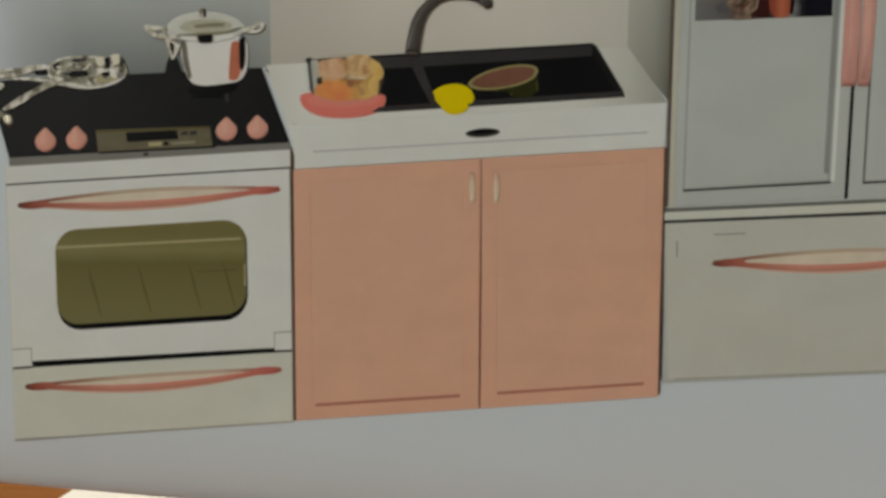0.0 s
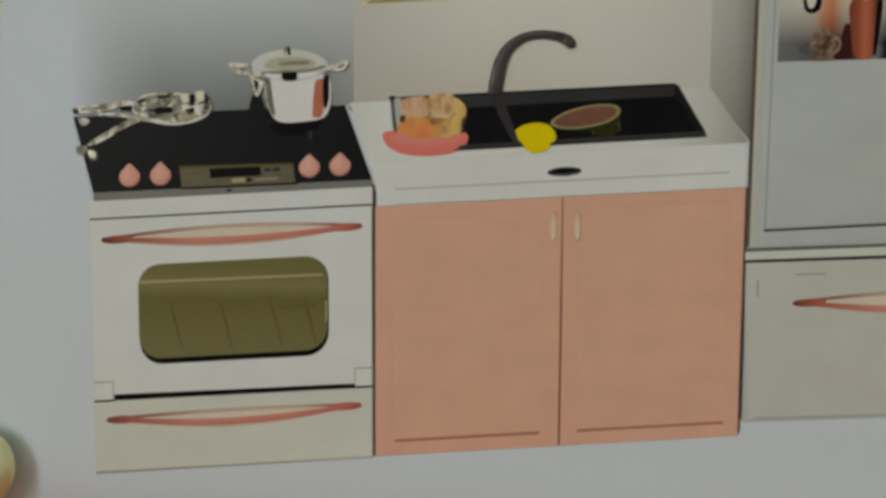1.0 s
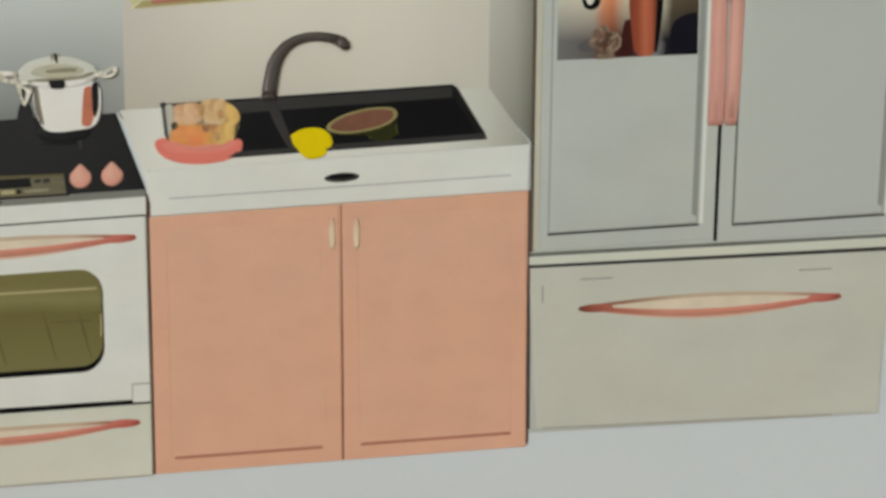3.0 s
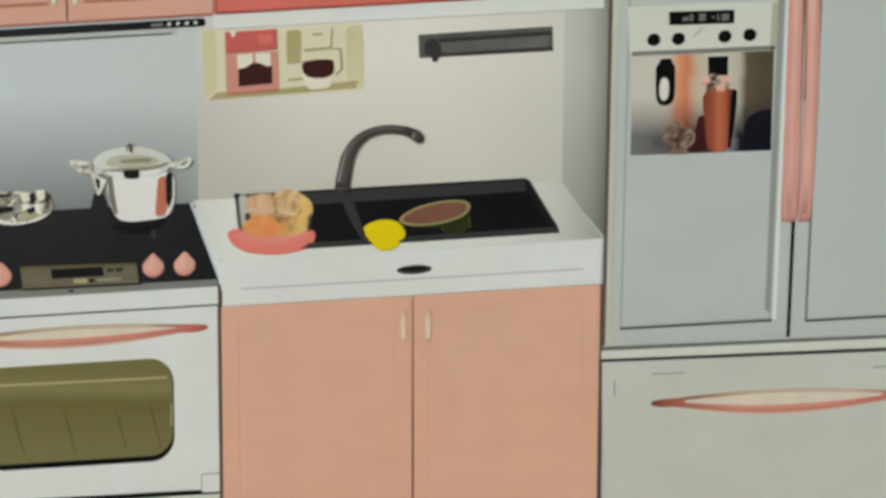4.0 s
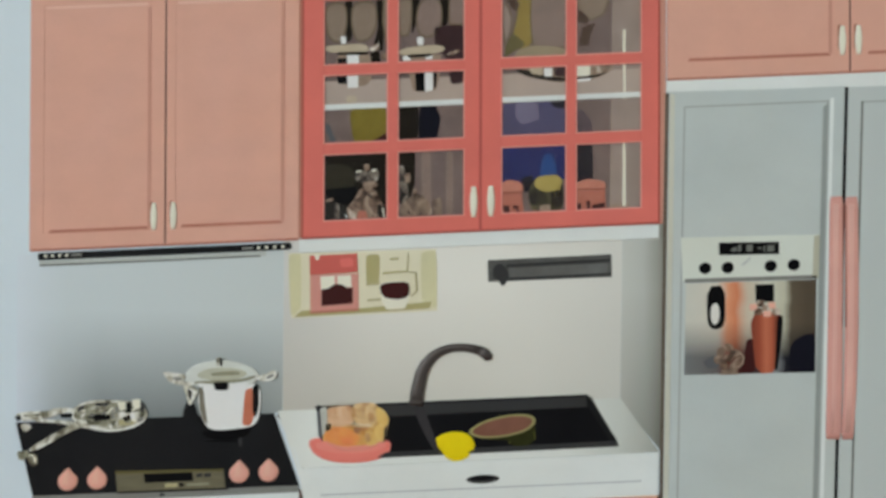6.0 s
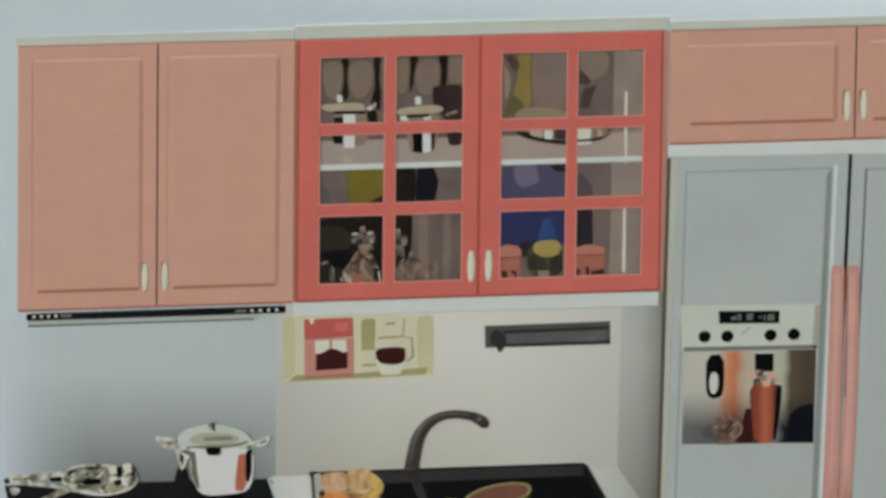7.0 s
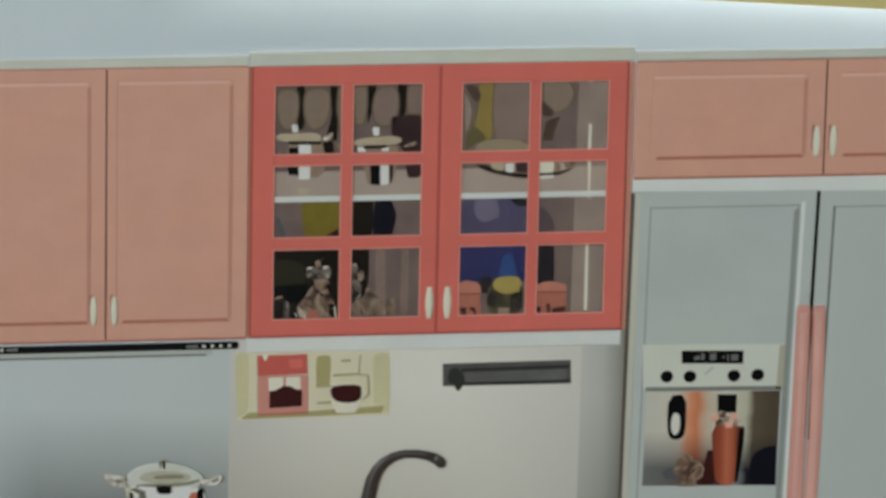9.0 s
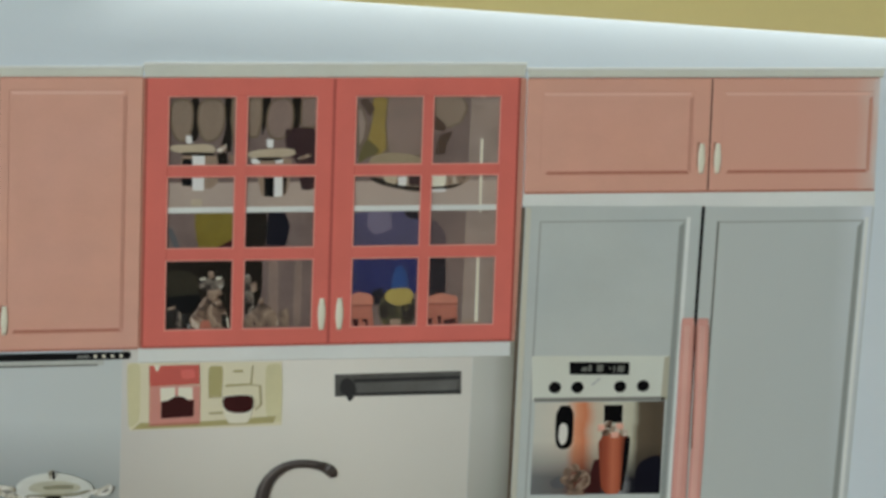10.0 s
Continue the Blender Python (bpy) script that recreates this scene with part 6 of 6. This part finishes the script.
for u, w, pieces in ((-60.0, 38, (("wall", [(-62.2, 46.3), (-57.4, 47.8), (-57.0, 37.5), (-62.3, 37.5)], BLACK_GLASS), ("rim", [(-61.9, 46.8), (-57.3, 47.8), (-57.3, 46.3), (-61.6, 45.5)], CUT_ROSE))),
                     (-55.5, 38, (("wall", [(-57.3, 47.3), (-54.8, 44.4), (-54.5, 37.0), (-57.4, 37.0)], CUT_GLASS),)),
                     (-51.0, 38, (("wall", [(-54.8, 43.9), (-51.4, 44.4), (-50.1, 37.5), (-54.5, 37.0)], BLACK_GLASS), ("glint", [(-53.2, 40.9), (-50.7, 40.0), (-51.1, 37.5), (-52.6, 39.0)], POT_WHITE))),
                     (-10.0, 38, (("wall", [(-12.9, 44.5), (-8.6, 46.0), (-8.2, 37.2), (-12.5, 37.2)], CUT_TAN), ("glint", [(-10.0, 45.5), (-9.0, 45.5), (-9.0, 38.7), (-9.7, 38.7)], PLATE)))):
    t = thing("shot_glass", u, w, 0.6, "tiny clear glass in the cupboard's bottom row", "glass")
    for name, pts, m in pieces:
        part(name, pillow(soft(pts, 1), 0.5, 1.2, 3, 0.5), m, t, smooth=True)

dish("dinner_plate", [(18.3, 134.7), (21.3, 132.8), (23.3, 126.4), (22.4, 119.5), (19.3, 113.6)], 0.8, PLATE_PALE, "pale mauve plate leaning in the cupboard", "plate")
dish("dinner_plate", [(24.4, 138.7), (33.0, 138.9), (32.7, 126.5), (32.9, 112.8), (23.8, 111.7), (22.1, 116.6), (24.1, 124.0), (25.2, 130.9)], 0.7, OCHRE_PLATE, "ochre yellow plate leaning in the cupboard", "plate")
# a dark wedge, then the ochre plate's darker lower part
dish("dark_shape", [(19.2, 136.7), (23.0, 137.7), (26.6, 132.9), (24.3, 129.4)], 0.9, UMBER_SOFT, "dark wedge behind the pale plate", "jug")
dish("dark_shape", [(20.2, 114.6), (23.4, 120.0), (29.4, 114.2), (23.3, 111.2), (19.6, 108.6)], 0.9, OLIVE_DARK, "darker lower part of the ochre plate", "jug")
dish("dinner_plate", [(31.6, 139.3), (48.9, 139.6), (49.4, 111.5), (32.0, 112.2), (30.8, 126.5)], 0.85, PLATE_MAUVE, "grey brown plate leaning in the cupboard", "plate")
dish("serving_bowl", [(23.9, 108.2), (25.2, 111.7), (31.4, 113.7), (42.6, 112.9), (48.0, 110.5), (48.6, 107.5)], 1.1, BOWL_TAN, "pale tan bowl standing on the silver tray", "bowl")
dish("dinner_plate", [(51.8, 139.2), (63.4, 139.3), (66.6, 133.5), (64.1, 126.5), (57.9, 123.9), (52.5, 126.8)], 0.85, PLATE, "round taupe plate in the cupboard corner", "plate")
dish("dark_shape", [(52.3, 130.3), (57.4, 125.4), (56.6, 122.4), (52.1, 123.8)], 1.0, UMBER_SOFT, "dark wedge behind the mullion", "jug")
dish("dark_shape", [(54.2, 121.4), (60.6, 123.2), (57.8, 117.0), (57.3, 112.6), (52.7, 112.5)], 1.0, UMBER_SOFT, "dark jug behind the mullion", "jug")
tray = thing("serving_tray", 49, 96, 0.8, "oval silver serving tray on the shelf", "tray")
part("dish", slab(soft([(23.1, 104.3), (69.6, 104.8), (66.9, 99.8), (59.4, 96.8), (45.9, 95.6), (36.0, 98.0), (28.2, 100.4)]), 0.7, 1.2, 0.1), POT_TAN, tray)
part("dark_rim", slab(soft([(23.7, 103.3), (30.0, 102.4), (38.4, 99.2), (47.2, 98.1), (58.3, 98.5), (67.4, 100.6), (59.3, 97.0), (46.8, 96.1), (36.0, 97.7), (27.7, 100.1)]), 1.1, 1.4, 0.1), UMBER, tray, "dark underside of the tray's rim")
for pts, m in (([(30.7, 103.3), (36.7, 103.4), (36.4, 99.5), (31.5, 100.6)], LID_TAN), ([(37.2, 102.9), (41.1, 103.0), (40.8, 98.8), (37.4, 99.0)], POT_WHITE), ([(41.6, 103.5), (47.1, 103.5), (46.9, 98.6), (42.0, 99.0)], PLUM),
               ([(51.2, 103.6), (58.0, 103.7), (57.8, 98.5), (51.5, 98.4)], IVORY), ([(51.6, 97.2), (58.3, 97.5), (57.9, 96.2), (51.6, 95.9)], POT_WHITE), ([(59.0, 102.7), (67.2, 103.3), (65.4, 100.3), (59.2, 99.2)], CUT_TAN)):
    patch("glint", pts, 1.3, 1.6, m, tray)
dish("blue_plate", [(15.7, 88.4), (50.1, 88.8), (50.6, 71.0), (16.1, 70.7)], 0.8, INDIGO, "large indigo plate standing in the cupboard", "plate")
patch("sheen", [(24.5, 87.5), (34.2, 87.6), (35.5, 79.8), (27.9, 77.2), (24.3, 81.1)], 0.7, 0.92, INDIGO_PALE, gc, "pale sheen on the indigo plate")
dish("blue_plate", [(16.2, 68.8), (50.2, 69.0), (49.7, 50.7), (16.7, 48.6)], 0.9, BLUE, "deep blue plate below the shelf", "plate", 0.5)
dish("dark_shape", [(49.2, 69.0), (58.9, 69.1), (59.5, 50.3), (49.2, 50.2)], 1.0, NAVY, "near-black jug behind the pink jar", "jug")
dish("dark_shape", [(49.9, 83.3), (54.3, 83.4), (58.7, 77.5), (58.8, 71.5), (50.1, 71.5)], 1.0, PLUM_SOFT, "plum jug under the shelf", "jug")
dish("small_dish", [(39.5, 87.7), (48.7, 87.8), (48.4, 83.8), (42.1, 84.5)], 1.1, NAVY, "small navy dish under the shelf", "dish")
dish("dark_patch", [(26.7, 52.6), (32.4, 54.6), (32.3, 47.7), (28.5, 46.2)], 1.0, NAVY, "dark patch between the jars", "cup")
for u, lid, body, marks, say in ((22.2, [(17.3, 50.6), (21.3, 52.6), (26.2, 51.6), (28.0, 49.7), (28.0, 46.2), (17.7, 46.2)], [(17.2, 47.1), (27.4, 47.2), (28.7, 36.3), (17.3, 36.3)],
                                  ([(19.0, 40.7), (21.9, 40.8), (21.9, 36.8), (19.9, 36.8)], [(23.4, 40.8), (25.8, 40.5), (26.2, 36.8), (25.3, 36.8), (24.9, 39.3), (23.4, 39.3)]), "pink storage jar with brown marks beside the yellow jar"),
                                 (60.2, [(51.4, 49.8), (56.9, 51.5), (63.8, 50.1), (64.8, 48.8), (64.7, 46.1), (51.3, 46.3)], [(51.3, 47.3), (64.5, 47.4), (65.1, 36.5), (50.9, 36.4)],
                                  ([(52.1, 40.4), (54.1, 40.4), (53.8, 36.9), (52.3, 36.9)], [(56.0, 41.4), (57.9, 41.4), (57.9, 37.9), (56.7, 37.2)], [(58.5, 39.4), (64.3, 40.4), (64.5, 38.0), (59.1, 37.4)]), "wide pink storage jar with brown marks")):
    j = thing("storage_jar", u, 37.4, 0.6, say, "jar", "pink storage jars")
    part("body", pillow(soft(body, 1), 0.5, 1.4, 4, 0.3), JAR, j, smooth=True)
    ld = part("lid", pillow(soft(lid), 0.8, 1.7, 4, 0.4), JAR_LID, j, "pale pink lid", True)
    patch("lid_line", [(lid[-1][0], lid[-1][1]), (lid[-2][0], lid[-2][1]), (lid[-2][0], lid[-2][1] + 0.7), (lid[-1][0], lid[-1][1] + 0.7)], 1.5, 1.8, JAR_DARK, ld)
    for pts in marks:
        part("mark", slab(pts, 1.2, 1.6, 0.05), MAROON, j)
j = thing("storage_jar", 39, 37.4, 0.6, "yellow storage jar with a blue lid", "jar")
part("body", pillow(soft([(30.3, 47.7), (32.5, 52.6), (35.9, 54.1), (42.6, 54.6), (45.7, 51.2), (46.3, 40.3), (43.6, 36.9), (33.3, 36.8), (30.7, 40.3)]), 0.5, 1.3, 4, 0.3), JAR_DARKGREEN, j, smooth=True)
part("top", pillow(soft([(32.2, 49.7), (34.4, 53.6), (42.2, 54.4), (45.7, 51.7), (44.9, 47.8), (39.7, 45.3), (34.3, 47.2)]), 0.8, 1.6, 4, 0.4), JAR_YELLOW, j, "pale yellow shoulder", True)
part("lid", pillow(soft([(37.3, 63.0), (40.2, 64.0), (42.4, 59.6), (43.2, 53.7), (35.4, 53.1), (36.1, 58.6)]), 0.8, 1.6, 4, 0.5), LID_BLUE, j, "pointed blue lid", True)
for pts, m in (([(30.9, 46.2), (34.8, 45.7), (34.1, 40.3), (31.2, 40.8)], BLACK_GLASS), ([(41.1, 46.3), (45.4, 47.8), (46.3, 40.4), (42.5, 38.4), (40.4, 41.3)], BLACK_GLASS), ([(41.6, 47.2), (44.9, 48.3), (44.6, 44.8), (41.7, 43.8)], JAR_YELLOW), ([(35.1, 40.3), (40.5, 40.3), (40.1, 37.4), (35.7, 37.4)], POT_TAN)):
    patch("mark", pts, 1.2, 1.65, m, j)
for pts in ([(72.4, 119.4), (73.6, 119.5), (73.6, 107.8), (72.3, 107.8)], [(72.4, 103.3), (73.6, 103.4), (73.7, 87.0), (72.8, 87.0)], [(72.4, 67.2), (73.6, 67.2), (73.8, 38.4), (72.3, 38.4)], [(71.8, 139.5), (74.9, 139.5), (73.6, 137.8), (72.1, 137.7)]):
    part("glass_glint", slab(pts, 0.3, 0.9, 0.1), IVORY, gc, "bright metal shelf strip")
part("glass_foot", slab([(66.4, 38.9), (74.7, 39.9), (75.8, 37.0), (66.6, 36.9)], 0.3, 0.8, 0.1), POT_TAN, gc)
part("inner_side", slab([(67.7, 140.4), (82.2, 140.7), (81.3, 35.5), (66.7, 35.4)], 0.3, 0.5, 0.05), PLATE_PALE, gc, "paler inner side")
